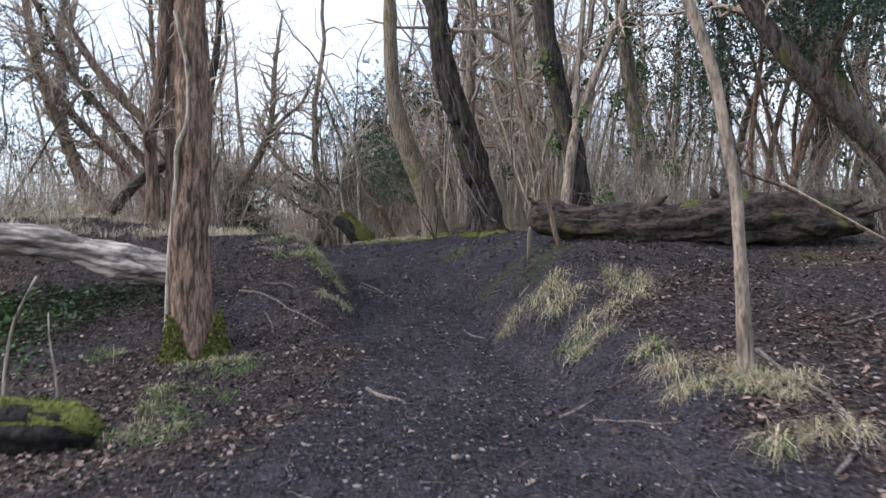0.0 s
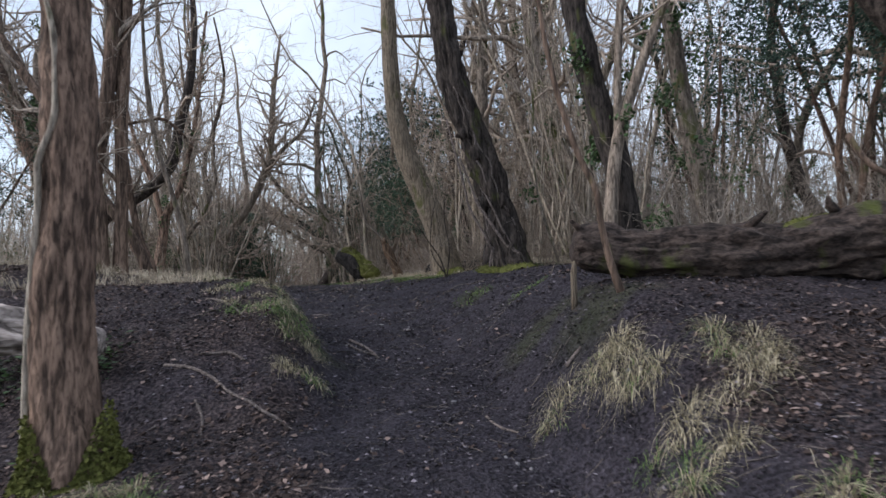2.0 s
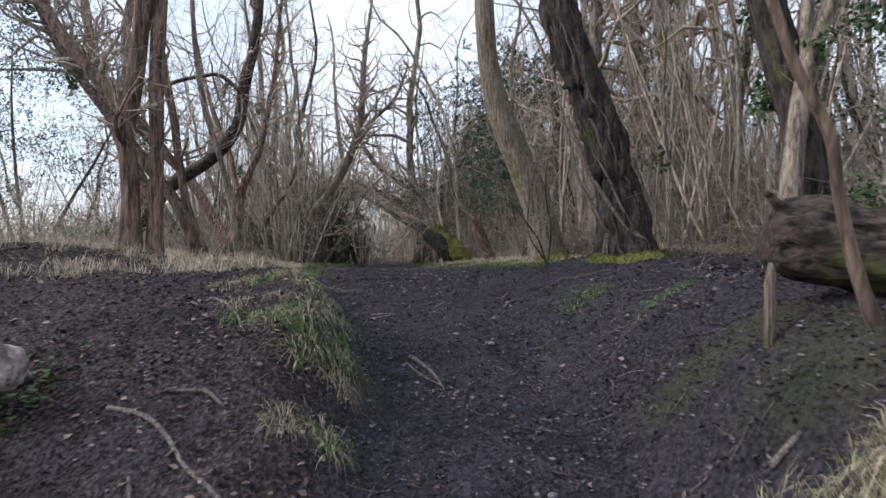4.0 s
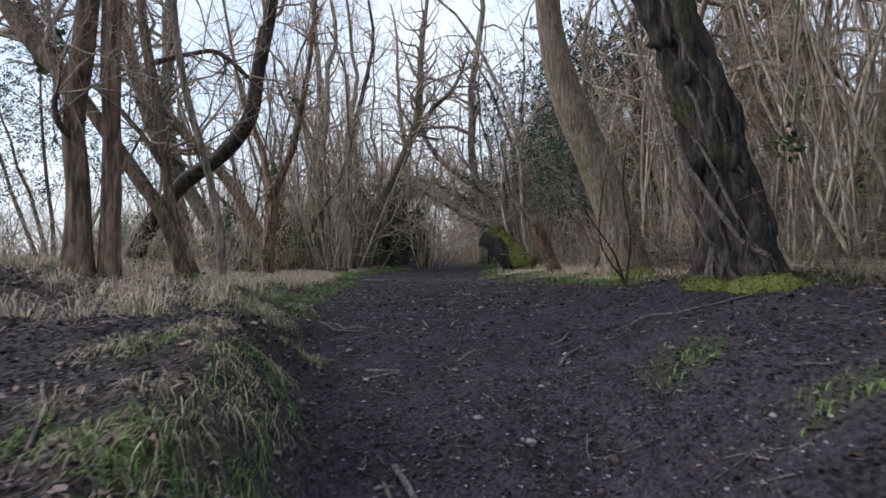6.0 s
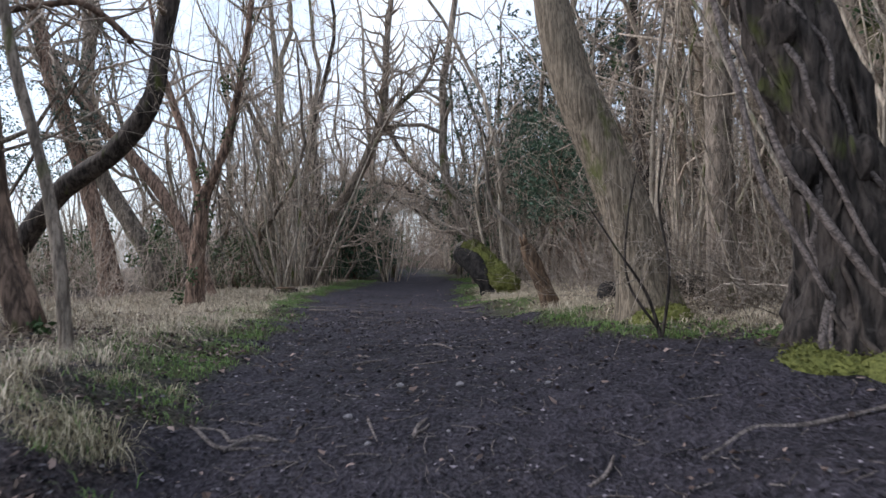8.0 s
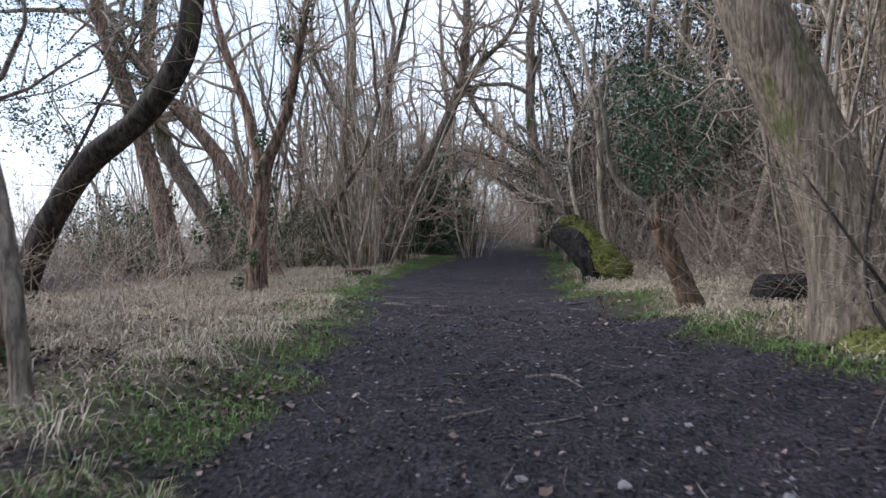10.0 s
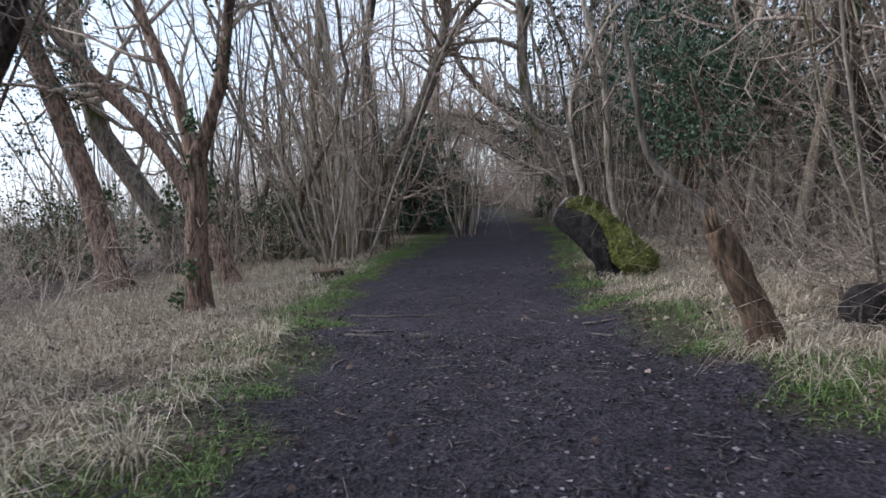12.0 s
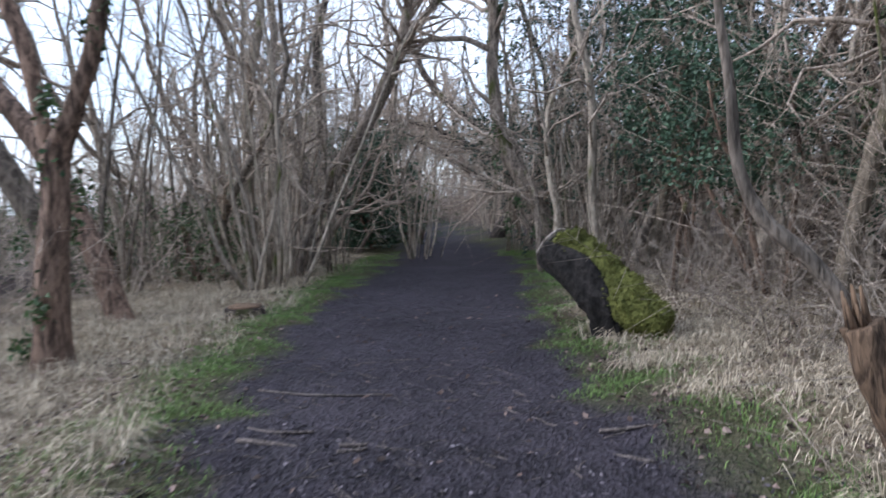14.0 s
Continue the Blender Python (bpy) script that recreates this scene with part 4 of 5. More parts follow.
# ---- woodland ----
def wild_tree(seed, h, r, mat, lean, ivy=0):
    rng = np.random.default_rng(seed)
    root = new("bare_tree")
    tagged(root, "bare winter tree with thin spreading branches", "tree", "bare woodland trees")
    line = wander(rng, (0, 0, -0.25), (1.6 * lean, 0.7 * lean, 1), h, r, 16, 0.19, 0.08, 0.8)
    part("trunk", tubes([(line, 9)], 0.06, seed), mat, root)
    out = []
    branches(rng, line, 19, 2, out, 1.0, h * 0.22, 0.2, 0.0, 0.55)
    part("crown", tubes(out), BARK_TWIG, root)
    if ivy:
        part("ivy", leaves_at(rng, ivy_cloud(rng, line[:9], int(ivy * 1.3), 0.15), 0.055), IVY, root, "dark green ivy leaves", False)
    return root


def coppice(seed, stems, h, mat):
    rng = np.random.default_rng(seed)
    root = new("coppice_stool")
    tagged(root, "clump of slender pale coppice stems", "shrub", "coppice clumps")
    out = []
    for k in range(stems):
        a, q = rng.random() * 6.28, 0.05 + 0.45 * rng.random()
        sp = 0.02 + 0.5 * rng.random() ** 1.5
        r = 0.009 + 0.03 * rng.random() ** 1.6
        line = wander(rng, (q * math.cos(a), q * math.sin(a), -0.15), (sp * math.cos(a), sp * math.sin(a), 1), h * (0.45 + 0.65 * rng.random()), r, 10, 0.1, 0.04, 0.85)
        part("stem", tubes([(line, 6)]), mat, root)
        branches(rng, line, 5, 1, out, 0.65, 1.2, 0.3, 0.03, 0.5)
    part("crown", tubes(out), BARK_TWIG, root)
    return root


def twiggy_tree(seed, h, r):
    rng = np.random.default_rng(seed)
    root = new("twiggy_tree")
    tagged(root, "small crooked tree with a dense mass of bare twigs", "tree", "twiggy trees")
    line = wander(rng, (0, 0, -0.25), (0.25, 0.1, 1), h, r, 14, 0.16, 0.04, 0.8)
    part("trunk", tubes([(line, 8)], 0.08, seed), BARK_GREY, root)
    out = []
    branches(rng, line, 30, 2, out, 1.1, h * 0.3, 0.2, 0.0, 0.6)
    part("crown", tubes(out), BARK_TWIG, root)
    return root


def scatter(kinds, places, rng, low=0.8, high=1.25):
    used = set()
    for k, (x, y) in enumerate(places):
        j = k % len(kinds)
        s = low + (high - low) * rng.random()
        m = pose(x, y, ground_z(x, y), 0, 0, rng.random() * 360) @ Matrix.Diagonal((s, s, s * (0.9 + 0.25 * rng.random()), 1))
        if j in used:
            copy_thing(kinds[j], m)
        else:
            used.add(j)
            kinds[j].matrix_basis = m

def spread_places(rng, n, xr, yr, gap, keep):
    got = []
    tries = 0
    while len(got) < n and tries < n * 60:
        tries += 1
        x, y = xr[0] + (xr[1] - xr[0]) * rng.random(), yr[0] + (yr[1] - yr[0]) * rng.random()
        if keep(x, y) and all((x - a) ** 2 + (y - b) ** 2 > gap * gap for a, b in got):
            got.append((x, y))
    return got


def side(y):
    return float(path_x(y))


rng = np.random.default_rng(77)
KINDS = [wild_tree(41, 11, 0.13, BARK_GREY, 0.05), wild_tree(42, 12, 0.16, BARK_GREY, -0.08, 900), wild_tree(43, 9, 0.08, BARK_STEM, 0.12),
         wild_tree(44, 13, 0.18, BARK_DARK, 0.03, 1300), wild_tree(45, 8, 0.06, BARK_STEM, -0.15), wild_tree(46, 10, 0.1, BARK_TAN, 0.1)]
near_right = spread_places(rng, 26, (-3.5, 12), (12, 32), 1.3, lambda x, y: x - side(y) > (3.6 if y < 22 else 2.4) and not (-3 < x < 2.0 and y < 19))
far_right = spread_places(rng, 16, (-6, 26), (26, 52), 1.6, lambda x, y: x - side(y) > 2.2)
left = spread_places(rng, 24, (-30, -7), (19, 52), 1.6, lambda x, y: x - side(y) < -2.6 and (x > -12.5 or y > 30) and not (y < 23 and x > -10.5))
left_near = spread_places(rng, 6, (-18, -9.5), (9.5, 18), 2.0, lambda x, y: True)
# unseen trees added behind the start to close off light from that side
behind = spread_places(rng, 2, (-14, 14), (-22, -8), 2.2, lambda x, y: abs(x) > 2.2)
far_side = spread_places(rng, 8, (9, 22), (5, 14), 2.0, lambda x, y: True) + spread_places(rng, 8, (-18, -7.5), (0, 9), 2.2, lambda x, y: True)
over = spread_places(rng, 16, (-16, 2), (25, 46), 1.8, lambda x, y: 2.2 < abs(x - side(y)) < 4.2)
slope = spread_places(rng, 16, (-1.5, 6), (20, 28), 1.2, lambda x, y: 4.2 < x - side(y) < 9)
scatter(KINDS, slope + near_right + far_right + over + left + left_near + behind + far_side, rng)
TWIGGY = [twiggy_tree(61, 7.0, 0.09), twiggy_tree(62, 8.0, 0.1), twiggy_tree(63, 6.0, 0.07)]
twiggy = [(-2.6, 26.6), (-4.4, 27.3), (-4.9, 34.5), (-3.2, 33.5), (-1.2, 26.0), (2.4, 24.0), (-8.9, 25.5), (-9.4, 27.4), (-10.1, 30.5), (-11.4, 33.2), (-5.7, 33.8), (-4.4, 30.0), (-6.5, 36.4), (-12.6, 36.0)] + spread_places(rng, 9, (-5, 3), (22, 38), 1.3, lambda x, y: 2.6 < x - side(y) < 6.5) + spread_places(rng, 8, (-18, -9), (24, 40), 1.5, lambda x, y: -7 < x - side(y) < -2.8)
scatter(TWIGGY, twiggy, rng)
STOOLS = [coppice(51, 12, 6.5, BARK_STEM), coppice(52, 15, 7.5, BARK_STEM), coppice(53, 9, 5.5, BARK_GREY), coppice(54, 13, 6.0, BARK_STEM), coppice(55, 11, 6.8, BARK_GREY)]
stools = [(1.95, 15.0), (2.6, 15.6), (-3.4, 31.0), (-3.2, 29.3), (-2.9, 30.3), (-3.7, 30.2), (-3.1, 28.2), (-10.6, 22.6), (-2.7, 29.6), (-4.0, 32.6), (-9.9, 26.2), (-9.1, 24.6), (3.3, 14.6), (1.4, 17.2), (-8.6, 26.2), (2.9, 13.2), (-2.4, 27.4), (-10.9, 24.4), (4.6, 12.6), (-3.6, 27.6), (-7.9, 29.6)]
stools += spread_places(rng, 20, (0, 11), (13.5, 27), 1.4, lambda x, y: x - side(y) > 4.2)
stools += spread_places(rng, 18, (-6, 12), (26, 42), 1.5, lambda x, y: x - side(y) > 2.0)
stools += spread_places(rng, 18, (-24, -8), (23, 44), 1.5, lambda x, y: x - side(y) < -2.4)
scatter(STOOLS, stools, rng)


def thicket(name, label, places, rng, low, high, mat, spread=0.35):
    out = []
    for x, y in places:
        h = low + (high - low) * rng.random()
        a = rng.random() * 6.28
        ln = wander(rng, (x, y, ground_z(x, y) - 0.03), (spread * math.cos(a) * 2 * rng.random(), spread * math.sin(a) * 2 * rng.random(), 1), h, 0.003 + 0.006 * rng.random(), 4, 0.28, -0.05 if spread > 1 else -0.01, 0.7)
        out.append((ln, 3))
        branches(rng, ln, 5, 0, out, 0.9, h * 0.5, 0.2, -0.02, 0.7, 1)
    ob = new(name, mesh_of(name, *tubes(out)))
    ob.data.materials.append(mat)
    tagged(ob, label, "undergrowth", kind="stuff")


def strip(rng, n, xr, yr, keep):
    x, y = xr[0] + (xr[1] - xr[0]) * rng.random(n * 3), yr[0] + (yr[1] - yr[0]) * rng.random(n * 3)
    k = keep(x, y)
    return list(zip(x[k][:n], y[k][:n]))


thicket("undergrowth_twigs", "tangle of thin brown bramble twigs", strip(rng, 2400, (-3, 13), (13.5, 28), lambda x, y: (x - path_x(y) > 3.4) & (x - path_x(y) < 12)), rng, 0.8, 2.6, BARK_TWIG, 1.3)
thicket("undergrowth_twigs", "tangle of thin brown twigs beyond the grass", strip(rng, 1500, (-22, -6), (15, 40), lambda x, y: (x - path_x(y) < -3.6)), rng, 0.6, 2.2, BARK_TWIG, 0.6)
thicket("far_brush", "tall fine brown brushwood further along the path", strip(rng, 1000, (-26, 4), (28, 44), lambda x, y: (np.abs(x - path_x(y)) > 2.6)), rng, 1.5, 5.5, BARK_TWIG, 0.45)
thicket("far_brush", "fine brown brushwood where the path bends away", strip(rng, 1100, (-30, 0), (42, 60), lambda x, y: (np.abs(x - path_x(y)) > 1.6) | (y > 50)), rng, 1.5, 5.0, BARK_TWIG, 0.45)
thicket("undergrowth_stems", "upright thin dry stems behind the bank", strip(rng, 500, (-13, -5.6), (9.5, 16), lambda x, y: (x - path_x(y) < -4.6)), rng, 0.5, 1.8, BARK_STEM, 0.4)
thicket("undergrowth_stems", "upright thin dry stems behind the log", strip(rng, 600, (2.4, 12), (9.4, 14), lambda x, y: x > 2.4), rng, 0.6, 2.2, BARK_TWIG, 0.3)


thicket("far_brush", "dense brown brushwood filling the wood's far side", strip(rng, 1000, (-28, 8), (30, 48), lambda x, y: (np.abs(x - path_x(y)) > 3.0)), rng, 3.0, 7.5, BARK_TWIG, 0.4)


thicket("far_brush", "brown brushwood closing the wood beyond the bend", strip(rng, 550, (-34, -4), (54, 70), lambda x, y: y > 54), rng, 3.0, 7.0, BARK_TWIG, 0.45)


thicket("far_brush", "pale brown brushwood across the path's far end", strip(rng, 1400, (-27, -6), (47, 60), lambda x, y: y > 47 + 0.15 * np.abs(x + 15)), rng, 1.5, 3.6, BARK_BROWN, 0.4)
thicket("far_brush", "tall pale brushwood behind the path's far end", strip(rng, 700, (-27, -6), (50, 62), lambda x, y: y > 50), rng, 4.0, 7.5, BARK_TWIG, 0.4)
thicket("undergrowth_twigs", "fine grey-brown twigs filling the wood behind the trees", strip(rng, 900, (-2.5, 11), (19, 31), lambda x, y: (x - path_x(y) > 4.6)), rng, 2.5, 7.0, BARK_TWIG, 0.5)


def far_woods():
    rng = np.random.default_rng(99)
    out = []
    for _ in range(620):
        if rng.random() < 0.75:
            y = 42 + 60 * rng.random()
            x = path_x(y) + (1 if rng.random() < 0.62 else -1) * ((2.5 if y < 58 else 0.0) + 45 * rng.random() ** 1.4)
        else:
            x, y = 14 + 40 * rng.random(), 5 + 45 * rng.random()
        h = 7 + 6 * rng.random()
        ln = wander(rng, (x, y, ground_z(x, y) - 0.3), (0.15 * rng.normal(), 0.15 * rng.normal(), 1), h, 0.05 + 0.08 * rng.random(), 6, 0.06, 0.03, 0.8)
        out.append((ln, 4))
        branches(rng, ln, 13, 0, out, 0.8, h * 0.3, 0.15, 0.06, 0.5)
    ob = new("far_woods", mesh_of("far_woods", *tubes(out)))
    ob.data.materials.append(BARK_TWIG)
    tagged(ob, "distant bare brown winter woodland", "woodland", kind="stuff")


far_woods()


# ---- grass, leaves and stones ----
def blades(name, label, X, Y, low, high, width, droop, mat, rng, heading=None):
    n = len(X)
    Z = height(X, Y)
    a = rng.random(n) * 6.283 if heading is None else heading
    d = np.stack([np.cos(a), np.sin(a), np.zeros(n)], 1)
    s = np.stack([-np.sin(a), np.cos(a), np.zeros(n)], 1)
    L = (low + (high - low) * rng.random(n) ** 1.5)[:, None]
    k = (droop * (0.65 + 0.6 * rng.random(n)))[:, None]
    up = np.array([[0, 0, 1.0]])
    base = np.stack([X, Y, Z - 0.01], 1)
    w = width * (0.7 + 0.6 * rng.random(n))[:, None]
    p1 = base + d * L * 0.22 * k + up * L * 0.5
    p2 = base + d * L * 0.6 * k + up * L * (0.85 - 0.35 * k)
    p3 = base + d * L * (0.95 * k) + up * L * (1.0 - 0.85 * k)
    V = np.stack([base - s * w, base + s * w, p1 - s * w * 0.9, p1 + s * w * 0.9, p2 - s * w * 0.6, p2 + s * w * 0.6, p3], 1)
    for c, share in ((2, 0.1), (3, 0.1), (4, 0.4), (5, 0.4), (6, 0.7)):
        V[:, c, 2] += share * (height(V[:, c, 0], V[:, c, 1]) - Z)
    V[:, :, 2] = np.maximum(V[:, :, 2], height(V[:, :, 0], V[:, :, 1]) - 0.012)
    i = np.arange(n)[:, None] * 7
    me = bpy.data.meshes.new(name)
    quads = np.concatenate([i + [0, 1, 3, 2], i + [2, 3, 5, 4]], 1).reshape(-1, 4).tolist()
    me.from_pydata(V.reshape(-1, 3).tolist(), [], quads + (i + [4, 5, 6]).tolist())
    me.materials.append(mat)
    tagged(new(name, me), label, "grass", kind="stuff")


def sown(rng, n, xr, yr, weight):
    x, y = xr[0] + (xr[1] - xr[0]) * rng.random(n), yr[0] + (yr[1] - yr[0]) * rng.random(n)
    k = rng.random(n) < weight(x, y)
    return x[k], y[k]


def tufts(rng, centres, each, r):
    C = np.repeat(np.array(centres, float), each, 0)
    P = C + rng.normal(0, r, C.shape)
    D = P - C + rng.normal(0, r * 0.5, C.shape)
    return P[:, 0], P[:, 1], np.arctan2(D[:, 1], D[:, 0])


rng = np.random.default_rng(123)
x, y = sown(rng, 260000, (-10, 3.5), (10.5, 30), lambda x, y: cover(x, y)[2] * np.clip(0.6 + 0.7 * waves(x * 3, y * 3), 0.25, 1) * np.where(x - path_x(y) > 5.0, 0.2, 1))
blades("dry_grass", "flattened straw-coloured dry grass along the path", x, y, 0.05, 0.21, 0.003, 1.3, DRY_GRASS, rng)
x, y = sown(rng, 620000, (-9, 2), (9.5, 32), lambda x, y: cover(x, y)[1] * np.clip(0.6 + 0.9 * waves(x * 3.3, y * 2.7), 0.1, 1))
blades("green_grass", "short green grass edging the path", x, y, 0.03, 0.11, 0.0032, 0.9, GREEN_GRASS, rng)


def clumps(n, xr, yr):
    return [(xr[0] + (xr[1] - xr[0]) * rng.random(), yr[0] + (yr[1] - yr[0]) * rng.random()) for _ in range(n)]


brow = clumps(8, (1.02, 1.42), (6.35, 6.95)) + clumps(6, (1.55, 2.0), (6.0, 6.9)) + clumps(5, (1.1, 1.6), (5.0, 6.0)) + [(0.8, 7.0), (0.72, 6.8)]
verge = clumps(9, (1.5, 2.35), (3.1, 4.2)) + clumps(3, (1.3, 1.7), (4.3, 5.0)) + [(2.0, 4.2), (2.1, 4.35), (1.95, 4.4), (2.15, 4.15)]
edge = [(side(q) - 0.8 - 0.35 * rng.random(), q) for q in 7.5 + 2.2 * rng.random(24)] + [(side(q) - 1.0 - 0.9 * rng.random(), q) for q in 8.3 + 1.4 * rng.random(26)]
crest = [(side(q) - 1.0 - 1.2 * rng.random(), q) for q in 9.6 + 3.2 * rng.random(22)]
foot = clumps(26, (-2.35, -1.75), (4.2, 6.1)) + [(-3.4, 6.3), (-3.3, 6.45), (-3.5, 6.5)]
back = clumps(60, (-7.0, -3.2), (9.4, 12.6))
far_verge = [(side(q) + k * (1.9 + 2.2 * rng.random()) + (1.1 if k > 0 and q < 16.5 else 0), q) for q in 13.5 + 9 * rng.random(70) for k in (-1, 1)]
x, y, h = tufts(rng, brow + verge, 120, 0.05)
blades("grass_tussocks", "drooping straw-coloured tussocks on the banks", x, y, 0.05, 0.19, 0.0016, 1.3, TUSSOCK, rng, h)
x, y, h = tufts(rng, back, 70, 0.08)
blades("grass_tussocks", "pale dry grass along the top of the bank", x, y, 0.08, 0.32, 0.0024, 1.1, DRY_GRASS, rng, h)
x, y, h = tufts(rng, edge[::2] + crest[::2] + foot[::3], 80, 0.045)
blades("grass_tussocks", "short straw-coloured tufts along the gully's edge", x, y, 0.04, 0.14, 0.0016, 1.3, TUSSOCK, rng, h)
x, y, h = tufts(rng, [(-3.0, 11.3), (-3.1, 11.2), (-2.95, 11.42), (-3.06, 11.36), (-3.3, 10.9), (-3.6, 11.5)], 130, 0.06)
blades("grass_tussocks", "bushy pale tussock where bank and path meet", x, y, 0.06, 0.2, 0.0017, 1.25, TUSSOCK, rng, h)
x, y, h = tufts(rng, far_verge, 80, 0.07)
blades("grass_tussocks", "tousled pale dry tussocks beside the path", x, y, 0.08, 0.3, 0.0024, 1.35, DRY_GRASS, rng, h)
x, y, h = tufts(rng, edge[1::2] + crest[::2] + foot + brow[::4] + verge[::3] + [(1.1, 5.85), (1.65, 4.9), (1.2, 5.6), (-2.6, 11.0), (-2.9, 10.6), (-3.1, 11.4)], 60, 0.055)
blades("green_tussocks", "green grass tufts on the banks", x, y, 0.03, 0.11, 0.0019, 1.2, GREEN_GRASS, rng, h)


def fade(x, y):
    """Leaves thin out unevenly away from the path."""
    d = 0.8 * waves(0.9 * x, 0.8 * y)
    return step(-7.5, -4.5, x + d) * step(6.5, 3.5, x + d) * step(-2.5, 2.0, y + d) * step(24, 19, y)


def litter(name, label, x, y, size, mat, rng, lift=0.008):
    P = np.stack([x, y, height(x, y) + lift + 0.012 * rng.random(len(x))], 1)
    ob = new(name, mesh_of(name, *(dead_leaves(rng, P, size) if name == "leaf_litter" else leaves_at(rng, P, size, 0.8))))
    ob.data.materials.append(mat)
    tagged(ob, label, "leaves", kind="stuff")


x, y = sown(rng, 150000, (-8, 7), (-2.5, 14), lambda x, y: fade(x, y) * (0.028 + 0.75 * cover(x, y)[0] * np.where(y < 7, 1.0, 0.7)))
litter("leaf_litter", "brown dead leaves scattered over the mud", x, y, 0.043, DEAD_LEAF, rng)
x, y = sown(rng, 26000, (-8, 3), (13, 24), lambda x, y: 0.035 + 0.5 * cover(x, y)[0])
litter("leaf_litter", "brown dead leaves along the path", x, y, 0.05, DEAD_LEAF, rng)
x, y = sown(rng, 190000, (-7, 6), (1.5, 18), lambda x, y: fade(x, y) * (0.95 - 0.7 * cover(x, y)[2]) * np.where(np.abs(x - path_x(y)) < 3, 1, 0.35) * np.where(y > 11, 0.5, 1))
litter("trodden_fragments", "small dark bits of leaf and bark in the mud", x, y, 0.033, MUD_BITS, rng, 0.004)
x, y = sown(rng, 26000, (-6, 3), (1, 18), lambda x, y: np.where(y > 11, 0.04, 0.4) * (np.abs(x - path_x(y)) < 2.4))
litter("wood_chips", "small pale chips of wood and stone trodden into mud", x, y, 0.022, STONE, rng, 0.004)


def fallen_twigs():
    rng = np.random.default_rng(61)
    out = []
    for _ in range(2600):
        y = 2 + 18 * rng.random()
        x = float(path_x(y)) + rng.normal(0, 1.7)
        a, ln, r = rng.random() * 6.28, 0.04 + 0.22 * rng.random() ** 2, 0.0015 + 0.0035 * rng.random()
        pts = []
        for i in range(4):
            a += rng.normal(0, 0.25)
            pts.append((x, y, ground_z(x, y) + r + 0.004, r))
            x, y = x + math.cos(a) * ln / 3, y + math.sin(a) * ln / 3
        out.append((pts, 3))
    ob = new("fallen_twigs", mesh_of("fallen_twigs", *tubes(out)))
    ob.data.materials.append(BARK_STICK)
    tagged(ob, "fine broken twigs strewn over the mud", "twigs", kind="stuff")


fallen_twigs()


def stones():
    rng = np.random.default_rng(31)
    shapes = []
    for k in range(4):
        bm = bmesh.new()
        bmesh.ops.create_icosphere(bm, subdivisions=1, radius=1)
        for v in bm.verts:
            v.co *= 0.75 + 0.5 * rng.random()
            v.co.z *= 0.5
        me = bpy.data.meshes.new("stone")
        bm.to_mesh(me)
        bm.free()
        me.materials.append(STONE)
        shapes.append(me)
    for k in range(60):
        y = 3 + 15 * rng.random()
        x = float(path_x(y)) + rng.normal(0, 0.8)
        ob = new("stone", shapes[k % 4])
        s = 0.012 + 0.03 * rng.random() ** 2
        ob.matrix_basis = pose(x, y, ground_z(x, y) + s * 0.15, 0, 0, rng.random() * 360) @ Matrix.Diagonal((s, s * 0.8, s, 1))
        tagged(ob, "small pale stone trodden into the mud", "stone", "stones on the path")


stones()


x, y = sown(rng, 22000, (-6.5, -2.7), (5.6, 8.2), lambda x, y: np.clip(0.25 + 0.9 * waves(x * 1.4 + 1, y * 1.2), 0, 1) * step(-2.7, -3.1, x) * step(-6.5, -4.8, x) * step(5.6, 6.4, y) * step(8.2, 7.4, y))
litter("ground_ivy", "low dark green ivy leaves creeping over the bank", x, y, 0.06, IVY, rng, 0.02)


def dead_stem(label, way, r, mat):
    o = np.array([*way[0], 0])
    c = curve_through([np.array([*p, r * (1 - 0.5 * i / len(way))]) - o for i, p in enumerate(way)], 7 * len(way))
    ob = new("dead_branch", smooth_shaded(mesh_of("dead_branch", *tubes([(c, 8)], 0.1, len(way)))))
    ob.location = o[:3]
    ob.data.materials.append(mat)
    tagged(ob, label, "branch")


dead_stem("thin pale dead stem standing in leaf litter", [(-3.37, 4.9, 0.25), (-3.35, 4.9, 0.6), (-3.28, 4.9, 0.99), (-3.11, 4.9, 1.34)], 0.014, BARK_PALE)
dead_stem("thin pale dead stem standing in leaf litter", [(-3.0, 5.0, 0.25), (-3.02, 5.0, 0.54), (-3.07, 5.0, 0.85), (-3.08, 5.0, 1.05)], 0.01, BARK_PALE)
dead_stem("pale dead branch leaning against the fallen log", [(3.33, 7.6, 2.8), (3.38, 7.5, 2.58), (4.04, 7.4, 2.22), (4.93, 7.2, 1.66)], 0.026, BARK_BROWN)
dead_stem("thin dead branch leaning against the fallen log", [(4.02, 7.6, 2.34), (4.54, 7.5, 2.01), (5.11, 7.4, 1.66)], 0.016, BARK_STEM)
rb = np.random.default_rng(17)
for k in range(16):
    q = 17.5 + 7.5 * rb.random()
    px = side(q) + 4.2 + 3.5 * rb.random()
    a, ln = rb.random() * 3.1, 1.0 + 1.6 * rb.random()
    way = []
    for i in range(4):
        gx, gy = px + math.cos(a) * ln * i / 3, q + math.sin(a) * ln * i / 3
        way.append((gx, gy, ground_z(gx, gy) + 0.05 + 0.3 * i / 3 * rb.random()))
    dead_stem("fallen bare branch tangled in brown brambles", way, 0.014 + 0.016 * rb.random(), BARK_STEM if k % 2 else BARK_GREY)


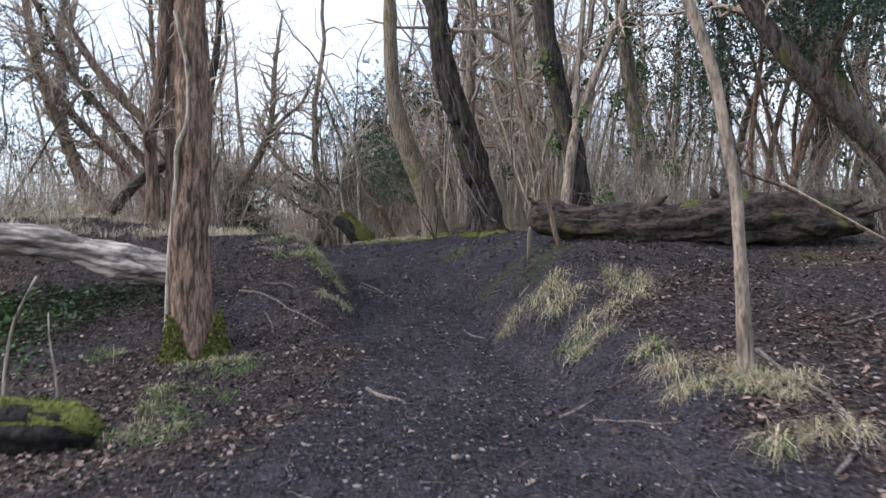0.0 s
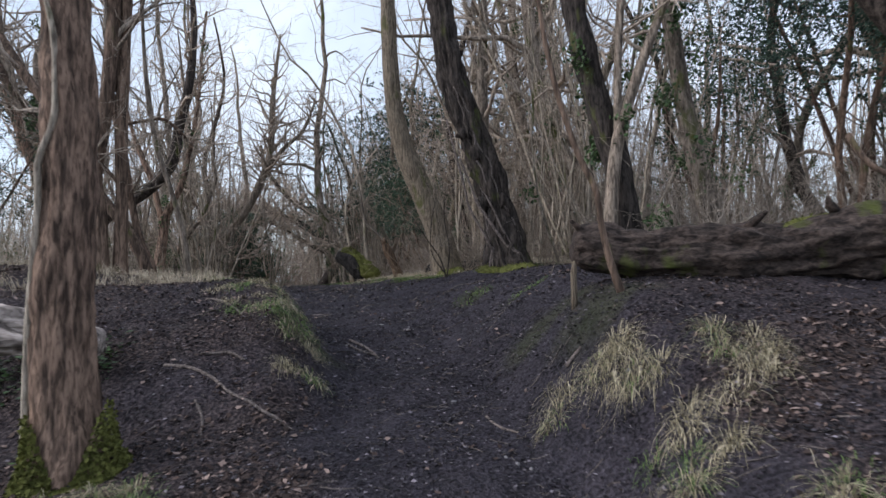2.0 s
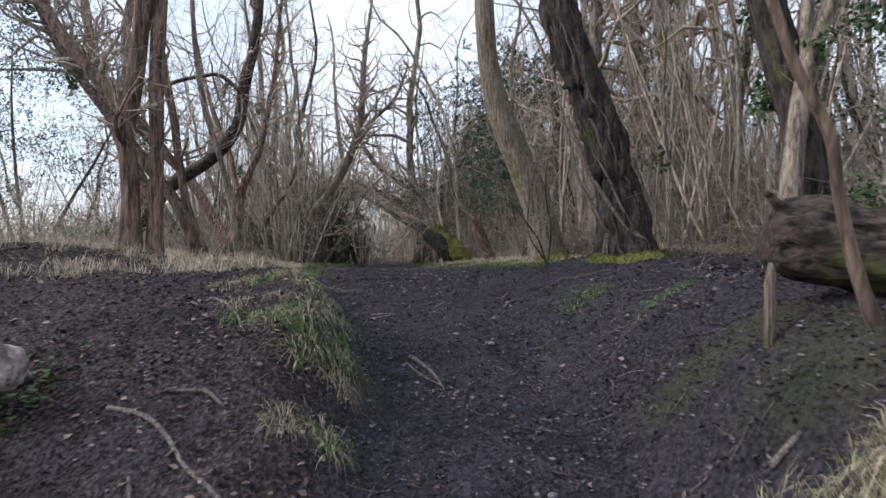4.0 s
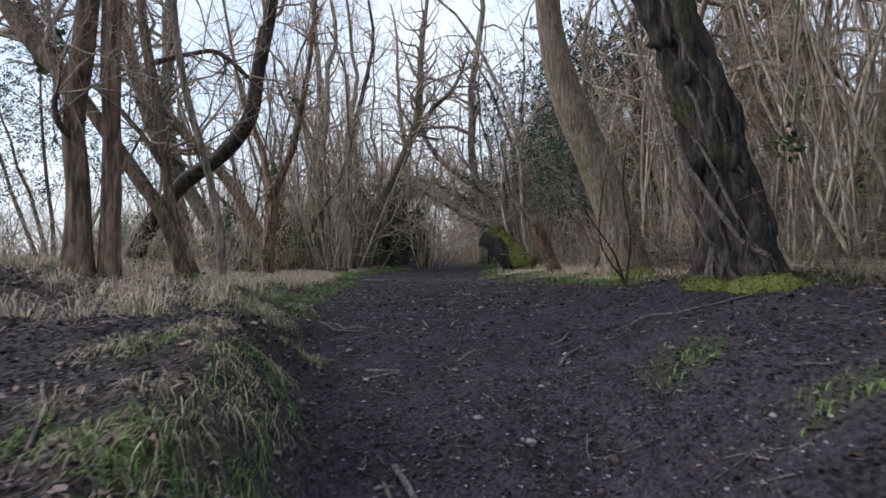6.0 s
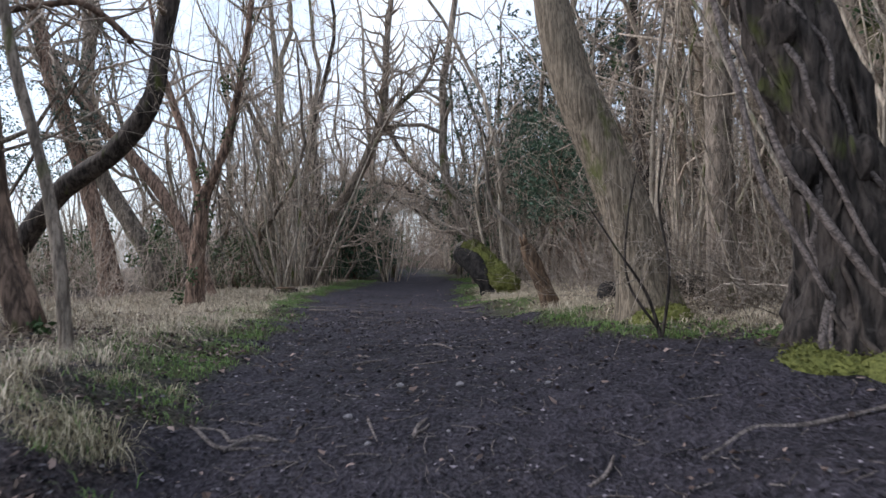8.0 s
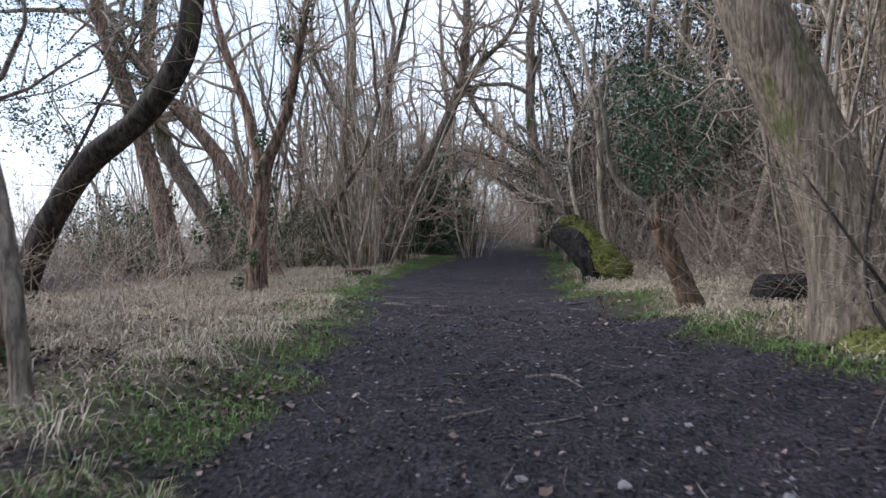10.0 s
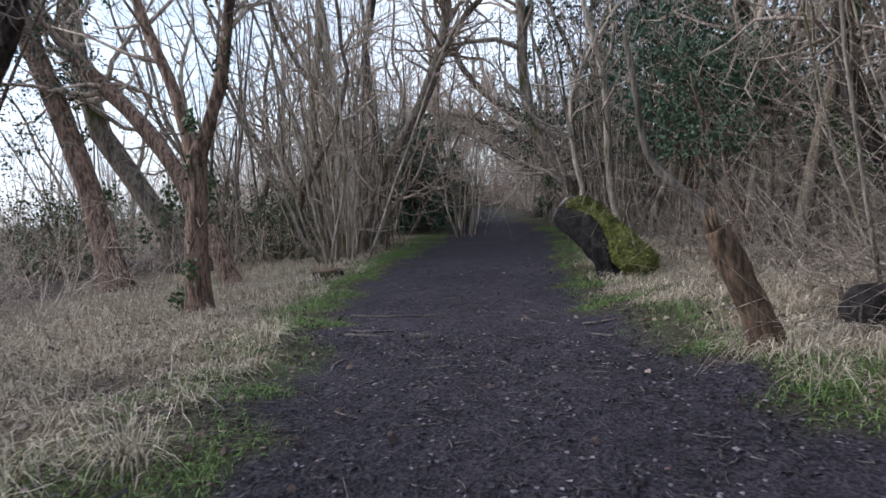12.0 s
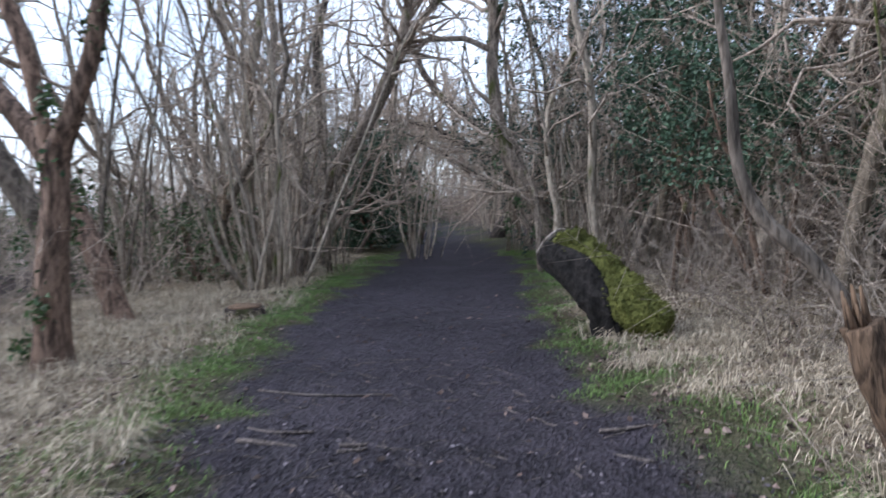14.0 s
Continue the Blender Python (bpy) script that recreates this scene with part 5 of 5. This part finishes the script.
# ---- sticks and roots ----
def stick(r, way, name="stick", label="weathered grey stick lying on the mud", mat=None, seed=1):
    pts = [(x, y, ground_z(x, y) + r * 0.5, r) for x, y in way]
    if len(pts) < 3:
        (x0, y0, z0, _), (x1, y1, z1, _) = pts[0], pts[-1]
        x, y = (x0 + x1) / 2 + 0.02, (y0 + y1) / 2
        pts.insert(1, (x, y, ground_z(x, y) + r * 0.6, r))
    pts[-1] = (*pts[-1][:3], r * 0.6)
    o = np.array([*pts[0][:3], 0])
    c = curve_through([np.array(p) - o for p in pts], 5 * len(pts))
    c[:, 2] = [ground_z(o[0] + p[0], o[1] + p[1]) - o[2] + r * 0.45 for p in c]
    ob = new(name, smooth_shaded(mesh_of(name, *tubes([(c, 7)], 0.16, seed))))
    ob.location = o[:3]
    ob.data.materials.append(mat or BARK_STICK)
    tagged(ob, label, name, "sticks on the path" if name == "stick" else "tree roots")


for k, (r, way) in enumerate([
    (0.025, [ (-0.63, 5.30), (-0.46, 5.03), (-0.30, 4.91) ]),
    (0.012, [ (1.03, 4.40), (1.25, 4.10), (1.40, 3.87) ]),
    (0.022, [ (0.82, 4.51), (1.09, 4.63) ]),
    (0.021, [ (-2.14, 7.65), (-1.94, 7.66), (-1.73, 7.55) ]),
    (0.017, [ (-1.97, 7.11), (-1.87, 6.98), (-1.77, 6.72) ]),
    (0.021, [ (0.86, 7.21), (0.98, 7.22) ]),
    (0.017, [ (0.24, 7.32), (0.32, 7.06), (0.45, 6.86) ]),
    (0.015, [ (-2.18, 6.90), (-2.20, 6.85) ]),
    (0.015, [ (-2.56, 8.83), (-2.15, 8.45), (-1.94, 8.16) ]),
    (0.019, [ (-1.89, 10.87), (-1.70, 11.03) ]),
]):
    stick(r * 0.7, way, seed=k + 0)
for k, (r, way) in enumerate([
    (0.018, [ (-2.63, 13.70), (-2.50, 13.85), (-2.42, 14.00) ]),
    (0.015, [ (-1.34, 11.31), (-1.29, 11.52), (-1.20, 11.63) ]),
    (0.017, [ (-0.71, 11.87), (-0.60, 12.14) ]),
    (0.024, [ (-0.56, 11.25), (-0.53, 11.54), (-0.48, 11.71) ]),
    (0.015, [ (-1.66, 12.20), (-1.61, 12.36) ]),
    (0.014, [ (-1.98, 11.03), (-1.81, 11.04), (-1.72, 11.07) ]),
    (0.012, [ (-1.98, 12.36), (-1.89, 12.20), (-1.82, 12.08) ]),
    (0.021, [ (-1.64, 12.17), (-1.66, 12.30), (-1.64, 12.42) ]),
    (0.012, [ (-2.28, 12.06), (-2.31, 12.14), (-2.30, 12.23) ]),
    (0.012, [ (-3.57, 11.53), (-3.59, 11.75) ]),
]):
    stick(r * 0.7, way, seed=k + 10)
for k, (r, way) in enumerate([
    (0.016, [ (-2.19, 13.78), (-1.92, 14.01) ]),
    (0.020, [ (-4.29, 17.65), (-4.15, 17.77) ]),
    (0.016, [ (-3.93, 17.11), (-3.69, 17.30) ]),
    (0.015, [ (-3.84, 16.86), (-3.66, 17.03) ]),
    (0.016, [ (-5.45, 18.64), (-4.86, 18.68), (-4.42, 18.89) ]),
    (0.016, [ (-4.54, 16.66), (-4.60, 16.86), (-4.58, 16.98) ]),
    (0.018, [ (-2.73, 18.06), (-2.49, 18.04) ]),
    (0.020, [ (-4.90, 16.62), (-4.75, 16.68) ]),
    (0.024, [ (-4.93, 17.59), (-4.54, 17.63) ]),
    (0.017, [ (-4.99, 17.80), (-4.75, 17.81), (-4.57, 17.89) ]),
]):
    stick(r * 0.7, way, seed=k + 20)
for k, (r, way) in enumerate([
    (0.016, [ (-4.32, 17.74), (-4.17, 17.83) ]),
    (0.018, [ (-2.82, 18.38), (-2.46, 18.51) ]),
]):
    stick(r * 0.7, way, seed=k + 30)
for k, (r, way) in enumerate([
    (0.038, [ (-1.24, 9.74), (-1.02, 9.46), (-0.81, 9.01) ]),
    (0.039, [ (2.27, 4.64), (2.29, 4.23), (2.27, 3.75), (2.12, 3.26), (1.82, 2.97) ]),
    (0.034, [ (3.17, 5.24), (3.51, 5.40), (3.86, 5.59) ]),
    (0.030, [ (4.00, 7.02), (4.66, 7.00) ]),
    (0.030, [ (-2.39, 7.50), (-2.12, 7.45), (-1.73, 7.19), (-1.37, 7.00), (-1.16, 6.86) ]),
    (0.028, [ (-1.23, 9.57), (-1.02, 9.29), (-0.83, 9.07) ]),
    (0.028, [ (-2.86, 11.94), (-2.61, 11.80), (-2.37, 11.87) ]),
    (0.026, [ (-2.84, 11.93), (-2.69, 11.96), (-2.56, 11.88), (-2.49, 11.98), (-2.33, 11.96) ]),
    (0.027, [ (-2.43, 14.77), (-2.24, 14.84), (-2.00, 14.56) ]),
    (0.028, [ (0.88, 12.40), (0.43, 12.24), (0.09, 12.24), (-0.20, 12.06) ]),
]):
    stick(r * 0.45, way, "root", "bare grey root worn by feet", BARK_STICK, k + 0)
for k, (r, way) in enumerate([
    (0.026, [ (-2.55, 11.78), (-2.49, 11.93), (-2.33, 11.95) ]),
]):
    stick(r * 0.55, way, "root", "bare grey root worn by feet", BARK_STICK, k + 10)
